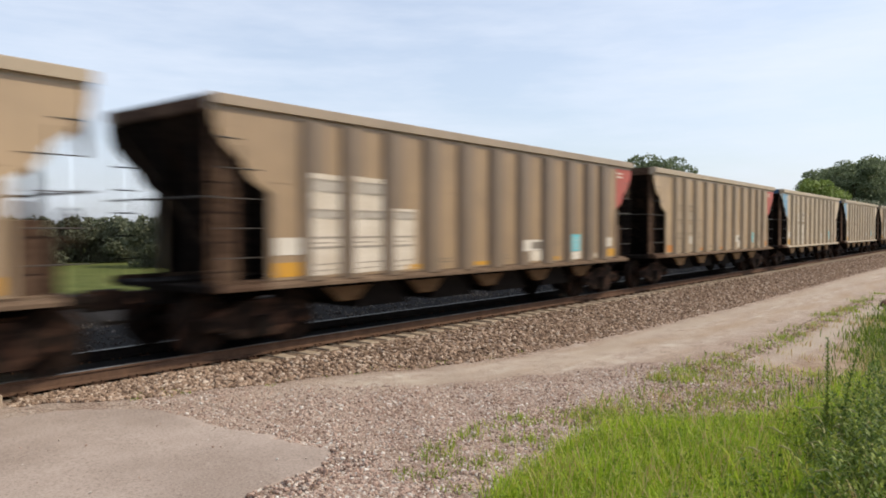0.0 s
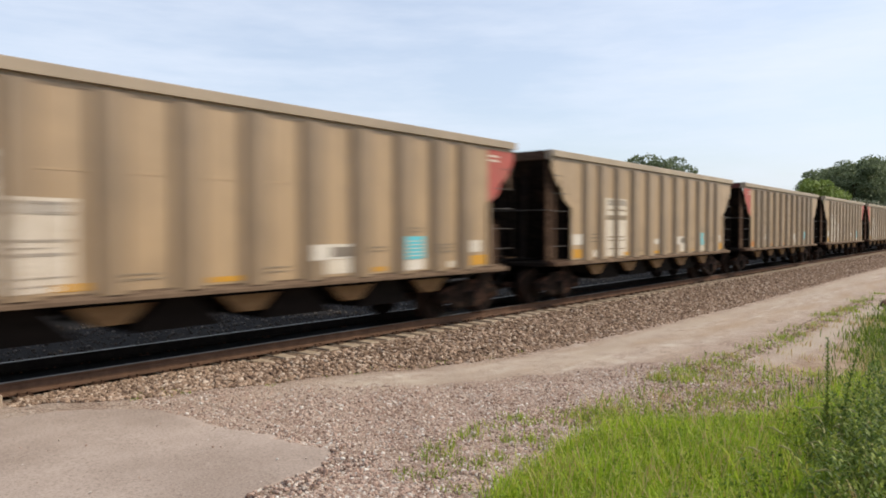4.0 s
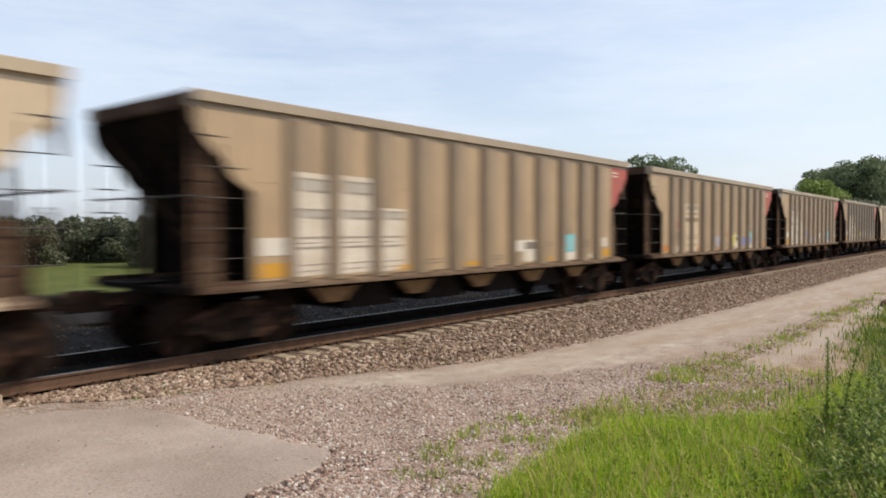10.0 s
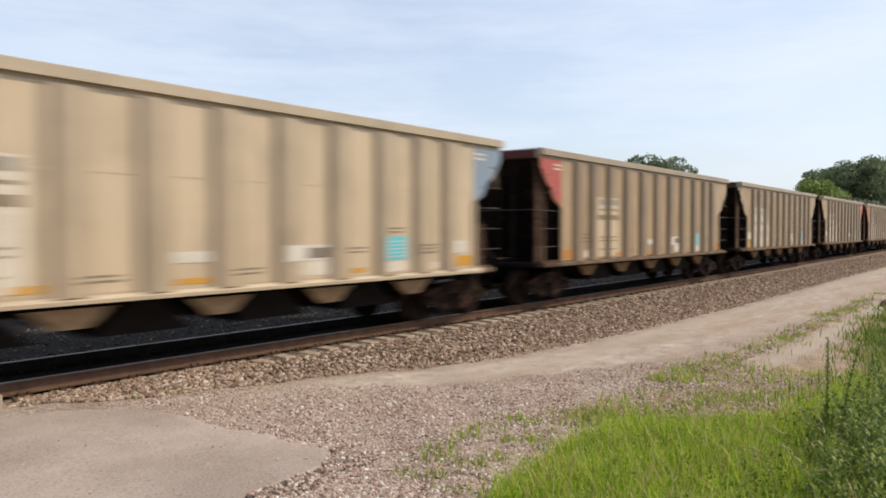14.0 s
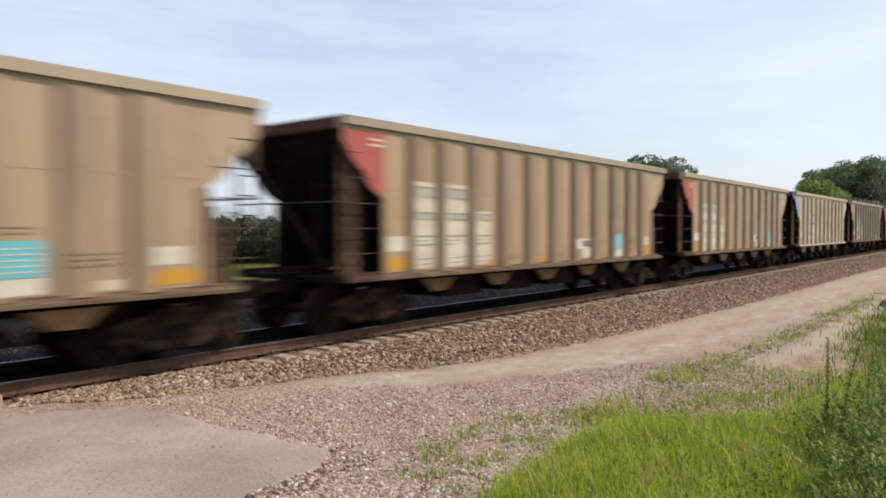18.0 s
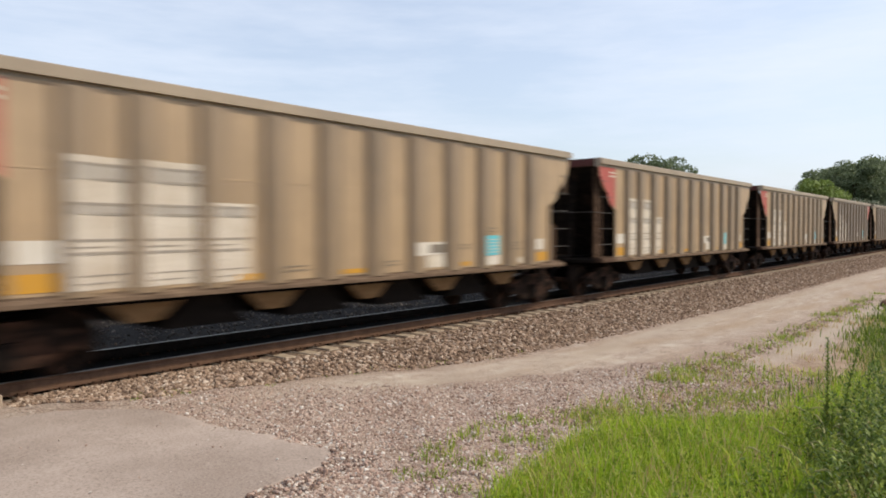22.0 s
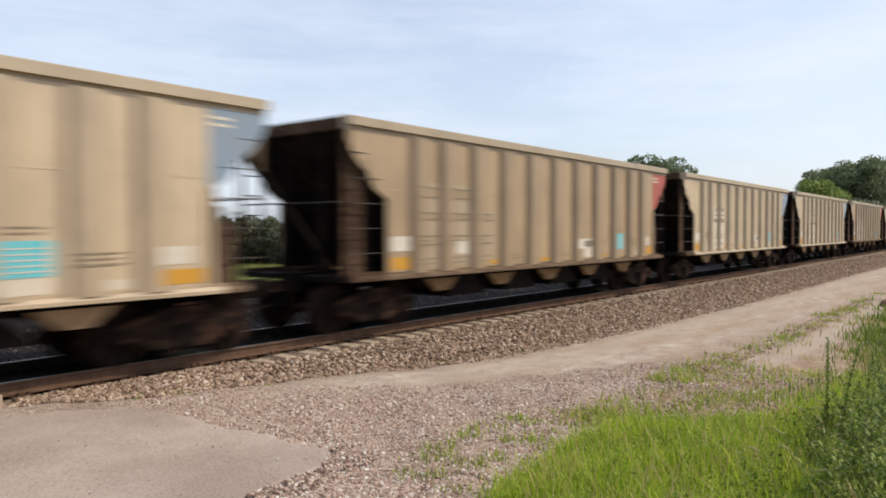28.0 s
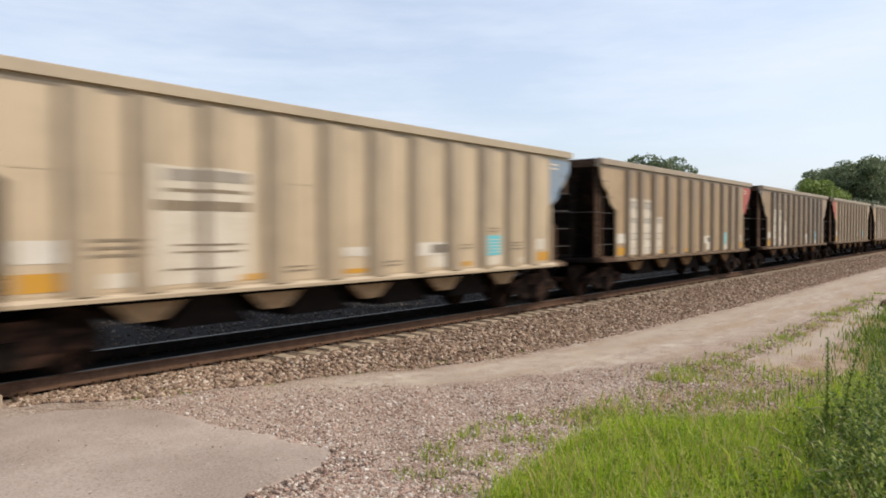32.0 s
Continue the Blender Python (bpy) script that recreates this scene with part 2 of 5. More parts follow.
def ground_material():
    m, t, b = material("dirt_and_gravel", 0.95)
    v = coords(t)
    big, mid, fine = fbm(t, v, 0.35, 4), fbm(t, v, 3.0, 5), fbm(t, v, 45.0, 4, 0.75)
    at = t.nodes.new("ShaderNodeAttribute")
    at.attribute_name = "zone"
    sep = t.nodes.new("ShaderNodeSeparateColor")
    t.links.new(at.outputs["Color"], sep.inputs[0])
    tone = mixed(t, spread(t, mid, 0.35, 0.65), (0.38, 0.30, 0.235), (0.47, 0.37, 0.30))
    peb, lump = pebbles(t, v, 34.0, [(0.0, (0.20, 0.125, 0.095)), (0.45, (0.40, 0.295, 0.24)), (0.8, (0.50, 0.41, 0.345)), (1.0, (0.64, 0.57, 0.50))])
    grit, _ = pebbles(t, v, 75.0, [(0.0, (0.26, 0.18, 0.14)), (0.5, (0.44, 0.345, 0.28)), (1.0, (0.58, 0.49, 0.42))])
    gravel = mixed(t, spread(t, mid, 0.4, 0.6), peb, grit)
    gravel = mixed(t, 0.2, gravel, tone)
    patchy = fbm(t, v, 1.1, 4, 0.7)
    gravel = mixed(t, spread(t, patchy, 0.5, 0.68, 0.0, 0.6), gravel, (0.20, 0.135, 0.10))
    gravel = mixed(t, spread(t, patchy, 0.46, 0.3, 0.0, 0.5), gravel, (0.52, 0.46, 0.40))
    dirt = mixed(t, spread(t, mid, 0.35, 0.65), (0.45, 0.375, 0.305), (0.55, 0.48, 0.41))
    ruts = fbm(t, coords(t, (0.13, 1.0, 1.0)), 2.4, 5, 0.6)
    dirt = mixed(t, spread(t, ruts, 0.5, 0.62, 0.0, 0.8), dirt, (0.37, 0.28, 0.205))
    dirt = mixed(t, spread(t, ruts, 0.46, 0.36, 0.0, 0.7), dirt, (0.60, 0.55, 0.48))
    dirt = mixed(t, spread(t, fine, 0.5, 0.75, 0.0, 0.55), dirt, (0.30, 0.235, 0.185))
    dirt = mixed(t, spread(t, mid, 0.38, 0.6, 0.2, 0.85), dirt, grit)
    soil = mixed(t, spread(t, mid, 0.35, 0.65), (0.07, 0.085, 0.03), (0.13, 0.15, 0.05))
    meadow = mixed(t, spread(t, big, 0.35, 0.65), (0.082, 0.10, 0.027), (0.118, 0.128, 0.04))
    at2 = t.nodes.new("ShaderNodeAttribute")
    at2.attribute_name = "zone_b"
    sep2 = t.nodes.new("ShaderNodeSeparateColor")
    t.links.new(at2.outputs["Color"], sep2.inputs[0])
    stone, _ = pebbles(t, v, 15.0, [(0.0, (0.10, 0.063, 0.042)), (0.4, (0.23, 0.155, 0.11)), (0.75, (0.33, 0.235, 0.175)), (1.0, (0.48, 0.39, 0.31))])
    mud = mixed(t, spread(t, mid, 0.4, 0.6), (0.27, 0.185, 0.12), (0.36, 0.27, 0.19))
    c = mixed(t, sep.outputs[0], gravel, dirt)
    c = mixed(t, sep2.outputs[1], c, mud)
    dust = mixed(t, spread(t, fine, 0.4, 0.7), (0.41, 0.345, 0.28), (0.33, 0.27, 0.215))
    c = mixed(t, sep2.outputs[2], c, dust)
    c = mixed(t, sep2.outputs[0], c, stone)
    c = mixed(t, sep.outputs[1], c, soil)
    # track bed: dusty, with the train's shade put into its black
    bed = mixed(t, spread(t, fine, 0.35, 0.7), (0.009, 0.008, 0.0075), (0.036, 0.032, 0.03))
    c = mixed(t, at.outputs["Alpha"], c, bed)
    c = mixed(t, sep.outputs[2], c, meadow)
    t.links.new(c, b.inputs["Base Color"])
    lumps = t.nodes.new("ShaderNodeMath")
    lumps.operation = "SUBTRACT"
    t.links.new(fine, lumps.inputs[0])
    t.links.new(lump, lumps.inputs[1])
    bumped(t, b, lumps.outputs[0], 0.6, 0.02)
    return m


def asphalt_material():
    m, t, b = material("old_asphalt", 0.9)
    v = coords(t)
    big, mid, fine = fbm(t, v, 0.7, 5), fbm(t, v, 5.0, 6, 0.7), fbm(t, v, 42.0, 5, 0.8)
    c = mixed(t, spread(t, big, 0.35, 0.65), (0.298, 0.24, 0.205), (0.405, 0.335, 0.293))
    c = mixed(t, spread(t, mid, 0.5, 0.75, 0.0, 0.4), c, (0.27, 0.225, 0.19))
    c = mixed(t, spread(t, fine, 0.5, 0.66, 0.0, 0.75), c, (0.13, 0.10, 0.08))
    c = mixed(t, spread(t, fine, 0.42, 0.34, 0.0, 0.6), c, (0.5, 0.44, 0.37))
    t.links.new(c, b.inputs["Base Color"])
    bumped(t, b, fine, 0.7, 0.008)
    return m


# ---- mesh helpers ----
def box(bm, x0, x1, y0, y1, z0, z1):
    v = [bm.verts.new(p) for p in ((x0, y0, z0), (x1, y0, z0), (x1, y1, z0), (x0, y1, z0), (x0, y0, z1), (x1, y0, z1), (x1, y1, z1), (x0, y1, z1))]
    for f in ((0, 3, 2, 1), (4, 5, 6, 7), (0, 1, 5, 4), (1, 2, 6, 5), (2, 3, 7, 6), (3, 0, 4, 7)):
        bm.faces.new([v[i] for i in f])
    return bm


def prism(bm, outline, lo, hi, axis="y"):
    """A flat outline drawn out along an axis; outline in (x, z), (x, y) or (y, z)."""
    def at(p, d):
        return (p[0], d, p[1]) if axis == "y" else ((p[0], p[1], d) if axis == "z" else (d, p[0], p[1]))
    a, b = [bm.verts.new(at(p, lo)) for p in outline], [bm.verts.new(at(p, hi)) for p in outline]
    n = len(outline)
    bm.faces.new(a), bm.faces.new(b[::-1])
    for i in range(n):
        bm.faces.new((a[i], b[i], b[(i + 1) % n], a[(i + 1) % n]))
    bm.normal_update()
    return bm


def rod(bm, p, q, r0, r1=None, sides=8):
    r1 = r0 if r1 is None else r1
    p, q = Vector(p), Vector(q)
    m = Matrix.Translation((p + q) / 2) @ (q - p).to_track_quat("Z", "Y").to_matrix().to_4x4()
    bmesh.ops.create_cone(bm, cap_ends=True, segments=sides, radius1=r0, radius2=r1, depth=(q - p).length, matrix=m)
    return bm


def part(name, bm, mat, parent=None, label="", bevel=0.0):
    if bevel:
        bmesh.ops.bevel(bm, geom=bm.edges[:], offset=bevel, segments=1, affect="EDGES", clamp_overlap=True)
    bmesh.ops.recalc_face_normals(bm, faces=bm.faces[:])
    me = bpy.data.meshes.new(name)
    bm.to_mesh(me)
    bm.free()
    me.materials.append(mat)
    ob = new(name, me)
    ob.parent = parent
    return tagged(ob, label)


def piece(name, me, parent, loc=(0, 0, 0), rz=0.0):
    ob = new(name, me)
    ob.parent, ob.location, ob.rotation_euler = parent, loc, (0, 0, rz)
    return ob


def bulk(name, verts, faces, mat, smooth=False):
    me = bpy.data.meshes.new(name)
    me.from_pydata(verts, [], faces)
    me.materials.append(mat)
    if smooth:
        me.polygons.foreach_set("use_smooth", [True] * len(me.polygons))
    return new(name, me)


# ---- plan of the ground ----
TRACK_Y, GAUGE = 10.706, 1.505
rng = np.random.default_rng(7)


def lerp(x, xs, ys):
    return np.interp(x, xs, ys)


def level(x):
    """Height of the gravel apron beside the track."""
    return lerp(x, (-2, 3.5, 6, 9, 16, 25, 60), (-0.12, -0.17, -0.27, -0.42, -0.6, -0.66, -0.7))


def toe(x):
    """Where the ballast shoulder meets the apron."""
    return lerp(x, (3.6, 4.1, 4.7, 5.5, 6.3, 7.3, 8.8, 9.9, 11.4, 13.5, 18, 28, 60), (9.6, 9.02, 8.74, 8.64, 8.48, 8.4, 8.07, 7.76, 7.58, 7.5, 7.5, 7.35, 7.2))


def grass_edge(x):
    return lerp(x, (3.6, 4.5, 5.0, 6.1, 7.3, 7.9, 8.3, 9.2, 10.9, 12.3, 16, 19, 23, 60), (2.9, 3.15, 3.3, 3.5, 3.5, 3.45, 2.75, 2.35, 2.1, 2.0, 2.35, 2.75, 3.0, 3.1))


def height(x, y):
    """Ground height at arrays x, y."""
    g, t = level(x), toe(x)
    crest = np.where(x < 3.4, -0.12, -0.215)
    z = np.where(y < t, g, g + (crest - g) * np.clip((y - t) / np.maximum(9.15 - t, 0.05), 0, 1))
    z = np.where((y > 9.15) & (y < 24.0), crest, z)
    far = crest - np.clip((y - 24.0) / 3.0, 0, 1) * 0.9 - np.clip((y - 27.0) / 26.0, 0, 1) * 1.5
    z = np.where(y >= 24.0, far, z)
    bumps = 0.018 * np.sin(x * 1.7 + y * 0.9) * np.sin(y * 2.3 - x * 0.6) + 0.012 * np.sin(x * 4.1 - y * 3.3)
    return z + np.where((x > 5) & (y < t), bumps, 0)


def build_ground():
    xs = np.concatenate([np.array([-3000, -1200, -500, -220, -120, -70, -45, -30, -20, -14]), np.arange(-10, 34, 0.33), np.arange(34, 90, 1.5), np.array([92, 105, 125, 150, 190, 260, 400, 700, 1300, 3000])])
    ys = np.concatenate([np.array([-3000, -1200, -500, -220, -120, -60, -30, -18, -12]), np.arange(-9, 1, 0.8), np.arange(1, 13, 0.22), np.arange(13, 46, 1.2), np.array([48, 55, 65, 80, 95, 115, 140, 180, 260, 420, 800, 1500, 3000])])
    gx, gy = np.meshgrid(xs, ys)
    gz = height(gx, gy)
    n, m = len(xs), len(ys)
    verts = np.stack([gx, gy, gz], -1).reshape(-1, 3)
    idx = np.arange(n * m).reshape(m, n)
    faces = np.stack([idx[:-1, :-1], idx[:-1, 1:], idx[1:, 1:], idx[1:, :-1]], -1).reshape(-1, 4)
    ob = bulk("ground", verts.tolist(), faces.tolist(), ground_material(), True)
    x, y = verts[:, 0], verts[:, 1]
    wob = 0.12 * np.sin(x * 0.8) + 0.1 * np.sin(x * 2.1 + 1)
    road_hi, road_lo = toe(x) - 0.15, lerp(x, (5, 6.9, 8.5, 9.4, 11.5, 13.5, 18.6, 23.6, 60), (7.2, 6.9, 6.6, 6.2, 5.35, 5.05, 4.85, 4.6, 4.5))
    dirt = np.clip((y - road_lo - wob) / 0.5, 0, 1) * np.clip((road_hi - y) / 0.35, 0, 1) * np.clip((x - 4.5) / 3, 0, 1)
    dirt = np.maximum(dirt, 0.85 * np.clip(1 - np.abs(y - 3.55) / 0.4, 0, 1) * np.clip((x - 12) / 2, 0, 1))
    pale = np.clip(1.2 - np.abs(y - 3.6) / 0.27, 0, 1) * np.clip((x - 13.5) / 2.5, 0, 1)
    pale = np.maximum(pale, 0.7 * np.clip(1 - np.abs(y - lerp(x, (6, 8, 10, 12, 15, 20, 30), (7.4, 7.1, 6.7, 6.4, 6.9, 6.9, 6.6))) / 0.5, 0, 1) * np.clip((x - 6) / 1.5, 0, 1) * (0.5 + 0.5 * np.sin(x * 0.5 + 1) ** 2))
    soil = np.clip((grass_edge(x) + wob * 0.6 - y) / 0.5, 0, 1) * np.clip((x - 3.5) / 0.6, 0, 1)
    # mask of the bed that carries coal dust and painted shade
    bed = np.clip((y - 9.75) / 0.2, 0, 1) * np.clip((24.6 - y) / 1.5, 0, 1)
    meadow = np.clip((y - 24.0) / 1.5, 0, 1) + np.clip((-2 - y) / 3, 0, 1)
    col = ob.data.color_attributes.new("zone", "FLOAT_COLOR", "POINT")
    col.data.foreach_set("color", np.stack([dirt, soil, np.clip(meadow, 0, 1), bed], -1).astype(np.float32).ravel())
    shoulder = np.clip((y - toe(x) + 0.12) / 0.25, 0, 1) * np.clip((9.9 - y) / 0.2, 0, 1) * np.clip((x - 3.6) / 0.5, 0, 1)
    mud = 0.7 * np.clip(1 - np.abs(y - lerp(x, (12, 15.4, 17.7, 22.5, 27, 40), (6.6, 6.4, 5.95, 5.85, 5.3, 5.2)) - wob) / 0.45, 0, 1) * np.clip((x - 13) / 4, 0, 1) * (0.4 + 0.6 * np.sin(x * 0.55) ** 2)
    mud = np.maximum(mud, 0.75 * np.clip((x - 7.4) / 0.8, 0, 1) * np.clip((34 - x) / 8, 0, 1) * np.clip(1.25 - np.abs(y - lerp(x, (9, 13, 16), (3.0, 2.7, 2.4))) / lerp(x, (9, 13, 16), (1.3, 1.0, 0.75)), 0, 1))
    col = ob.data.color_attributes.new("zone_b", "FLOAT_COLOR", "POINT")
    col.data.foreach_set("color", np.stack([shoulder, np.clip(mud, 0, 1), np.clip(pale, 0, 1), np.ones_like(x)], -1).astype(np.float32).ravel())
    return tagged(ob, "pinkish gravel and pale dirt ground with green verges", "ground", kind="structure")


def build_asphalt():
    """A sheet whose broken edge follows a few marks, laid just over the ground."""
    ends = ((-40.0, 2.9), (0.0, 2.9), (3.0, 3.0), (4.3, 3.1), (4.68, 3.4), (4.74, 3.7), (4.78, 4.0), (4.83, 4.38), (4.95, 4.6), (5.1, 4.66), (5.45, 4.67), (6.35, 4.6), (6.95, 4.46), (7.4, 4.54), (8.05, 4.36), (8.45, 3.95), (8.62, 3.6), (8.68, 2.8), (8.74, 0.8))
    ys = list(np.arange(-40.0, -1.0, 1.5)) + list(np.arange(-1.0, 8.74, 0.03))
    bm = bmesh.new()
    rows = []
    for y in ys:
        e = float(np.interp(y, [p[0] for p in ends], [p[1] for p in ends]))
        e += 0.02 * math.sin(17 * y) + 0.03 * math.sin(7.3 * y + 1) + random.uniform(-0.03, 0.03)
        xs = (-12.0, -6.0, -2.0, 0.0, 0.6, 0.65 + (e - 0.65) * 0.35, 0.65 + (e - 0.65) * 0.7, e - 0.1, e, e + 0.02)
        row = []
        for k, x in enumerate(xs):
            z = -0.1 if x < -1 else float(np.interp(x, (-1, 2.5, 5.2), (-0.1, -0.118, -0.205)))
            z -= (0.0, 0.012, 0.16)[max(0, k - 7)]
            row.append(bm.verts.new((x, y, z + 0.004 * math.sin(x * 2.1 + y * 1.3))))
        rows.append(row)
    for r, s in zip(rows, rows[1:]):
        for k in range(len(r) - 1):
            bm.faces.new((r[k], r[k + 1], s[k + 1], s[k]))
    ob = part("road", bm, asphalt_material())
    return tagged(ob, "worn pale grey asphalt road with a crumbling edge", "road", kind="structure")


# ---- railway track ----
def rail_mesh(name, x0, x1):
    bm = bmesh.new()
    prism(bm, [(-0.07, -0.17), (0.07, -0.17), (0.07, -0.155), (0.012, -0.135), (0.012, -0.04), (0.036, -0.028), (0.036, -0.004),
               (-0.036, -0.004), (-0.036, -0.028), (-0.012, -0.04), (-0.012, -0.135), (-0.07, -0.155)], x0, x1, "x")
    return bm


def build_track():
    track = tagged(new("railway_track"), "rusty steel rails on weathered wooden ties in stone ballast", "track", kind="structure")
    track.location = (0, TRACK_Y, 0)
    for side in (-1, 1):
        # only the far rail gets the colour with shade painted in
        rail = part("rail", rail_mesh("rail", -150, 400), RAIL_STEEL if side < 0 else SHADED_RAIL, track, "rust-brown steel rail with a worn bright head")
        rail.location = (0, side * GAUGE / 2, 0)
        head = bmesh.new()
        box(head, -150, 400, -0.026, 0.026, -0.004, 0.0)
        part("running_surface", head, RAIL_HEAD, rail, "polished running surface")
    bm = bmesh.new()
    box(bm, -0.115, 0.115, -1.3, 1.3, -0.35, -0.185)
    tie = part("tie", bm, TIE_WOOD, track, bevel=0.012)
    bm = bmesh.new()
    box(bm, -0.09, 0.09, -0.19, 0.19, -0.185, -0.168)
    for sx in (-0.06, 0.06):
        for sy in (-0.1, 0.1):
            box(bm, sx - 0.014, sx + 0.014, sy - 0.02, sy + 0.02, -0.168, -0.14)
    plate = part("tie_plate", bm, PLATE_STEEL, tie)
    plate.location = (0, -GAUGE / 2, 0)
    second = piece("tie_plate", plate.data, tie, (0, GAUGE / 2, 0))
    x, first = 3.75, True
    while x < 100:
        if first:
            tie.location = (x, 0, 0)
        else:
            o = piece("tie", tie.data, track, (x, random.uniform(-0.05, 0.05), random.uniform(-0.012, 0.004)), random.uniform(-0.02, 0.02))
            if x < 45:
                piece("tie_plate", plate.data, o, (0, -GAUGE / 2, 0))
                piece("tie_plate", plate.data, o, (0, GAUGE / 2, 0))
        first = False
        x += 0.495 + random.uniform(-0.02, 0.02)
    # slab over the ties, its black holds the shade between the rails
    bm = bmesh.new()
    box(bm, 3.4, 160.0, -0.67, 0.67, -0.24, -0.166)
    part("coal_dust_bed", bm, COAL_SHADE, track, "coal dust between the rails, blackened further for shade")
    # level crossing deck at the road
    for y0, y1 in ((-1.36, -0.83), (-0.66, 0.66), (0.83, 1.36)):
        bm = bmesh.new()
        box(bm, -9.0, 3.33, y0, y1, -0.25, -0.02)
        part("crossing_panel", bm, TIMBER, track, "weathered timber crossing panel", bevel=0.015)
    return track


def scatter(name, count, xr, yfun, size, mat, lift=0.3, squash=0.7, over=0.0):
    """Loose angular stones joined to one mesh; yfun gives the span across at x."""
    t = (1 + 5 ** 0.5) / 2
    ico = np.array([(-1, t, 0), (1, t, 0), (-1, -t, 0), (1, -t, 0), (0, -1, t), (0, 1, t), (0, -1, -t), (0, 1, -t), (t, 0, -1), (t, 0, 1), (-t, 0, -1), (-t, 0, 1)]) / 1.9
    tri = np.array([(0, 11, 5), (0, 5, 1), (0, 1, 7), (0, 7, 10), (0, 10, 11), (1, 5, 9), (5, 11, 4), (11, 10, 2), (10, 7, 6), (7, 1, 8),
                    (3, 9, 4), (3, 4, 2), (3, 2, 6), (3, 6, 8), (3, 8, 9), (4, 9, 5), (2, 4, 11), (6, 2, 10), (8, 6, 7), (9, 8, 1)])
    # denser where the ground is close
    x = xr[0] + (xr[1] - xr[0]) * rng.random(count) ** 1.35
    lo, hi = yfun(x)
    y = lo + (hi - lo) * rng.random(count)
    s = size[0] + (size[1] - size[0]) * rng.random(count) ** 1.6
    shape = ico[None] * rng.uniform(0.62, 1.15, (count, 12, 1)) * np.stack([rng.uniform(0.8, 1.4, count), rng.uniform(0.7, 1.1, count), np.full(count, squash)], -1)[:, None]
    a = rng.random(count) * 6.283
    c, sn = np.cos(a)[:, None], np.sin(a)[:, None]
    px, py, pz = shape[..., 0], shape[..., 1], shape[..., 2]
    tilt = rng.uniform(-0.6, 0.6, count)[:, None]
    px, pz = px * np.cos(tilt) - pz * np.sin(tilt), px * np.sin(tilt) + pz * np.cos(tilt)
    z = height(x, y)
    v = np.stack([(px * c - py * sn) * s[:, None] + x[:, None], (px * sn + py * c) * s[:, None] + y[:, None], pz * s[:, None] + (z + over + s * lift)[:, None]], -1)
    faces = (tri[None] + 12 * np.arange(count)[:, None, None]).reshape(-1, 3)
    return bulk(name, v.reshape(-1, 3).tolist(), faces.tolist(), mat)


# ---- rolling stock ----
HALF, CUT, SIDE, TOP = 7.35, 6.3, 1.6, 3.941
SKIN = 1.543                       # outer face of the side sheet
POSTF = 1.665                      # outer face of the side posts
POSTS = [0.0, 1.15, -1.15, 2.3, -2.3, 3.45, -3.45, 4.52, -4.52, 5.42, -5.42]
DIAG = [(-HALF, 3.72), (-7.32, 3.46), (-7.20, 3.29), (-7.07, 3.14), (-6.97, 3.06), (-6.82, 2.96), (-6.74, 2.80), (-6.64, 2.68), (-6.50, 2.60), (-CUT, 2.50)]


def car_side(car, s, paint):
    out = DIAG + [(-CUT, 1.12), (CUT, 1.12)] + [(-x, z) for x, z in DIAG[::-1]]
    bm = bmesh.new()
    prism(bm, [(x, z) for x, z in out], s * SKIN, s * (SKIN - 0.03))
    bmesh.ops.triangulate(bm, faces=[f for f in bm.faces if len(f.verts) > 4])
    sheet = part("side_sheet", bm, paint, car, "dusty painted side sheet with a welded seam")
    # added black sheet stands in for shade on the inner face
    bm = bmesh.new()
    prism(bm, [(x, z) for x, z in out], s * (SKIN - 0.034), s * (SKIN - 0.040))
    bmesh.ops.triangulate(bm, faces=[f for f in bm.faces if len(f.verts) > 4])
    part("inner_liner", bm, GRIME_SHADE, car, "black sheet added to keep the inner face dark")
    bm = bmesh.new()
    lo, hi = sorted((s * SKIN, s * (SKIN + 0.005)))
    box(bm, -CUT, CUT, lo, hi, 2.662, 2.69)
    part("seam", bm, paint, sheet)
    bm = bmesh.new()
    prism(bm, [(s * (SIDE + 0.025), 3.775), (s * (SIDE + 0.025), TOP - 0.02), (s * (SIDE - 0.02), TOP), (s * 1.40, TOP), (s * 1.40, 3.70), (s * (SIDE - 0.07), 3.70), (s * (SIDE - 0.07), 3.775)], -HALF, HALF, "x")
    part("top_chord", bm, EDGE[paint.name], car, "pale worn top chord")
    shape = [(s * (SIDE + 0.06), 1.0), (s * (SIDE + 0.06), 1.05), (s * (SIDE + 0.02), 1.095), (s * (SKIN + 0.004), 1.10), (s * (SKIN + 0.004), 1.125), (s * 1.38, 1.15), (s * 1.38, 1.0)]
    # the front stretch past the cut takes the shade-toned brown
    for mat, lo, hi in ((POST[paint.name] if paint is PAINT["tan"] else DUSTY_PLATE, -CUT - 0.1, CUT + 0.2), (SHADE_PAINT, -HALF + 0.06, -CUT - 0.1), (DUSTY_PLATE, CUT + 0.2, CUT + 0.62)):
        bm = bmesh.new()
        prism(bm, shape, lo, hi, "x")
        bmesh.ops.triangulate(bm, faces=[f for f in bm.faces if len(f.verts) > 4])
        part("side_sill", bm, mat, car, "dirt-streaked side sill")


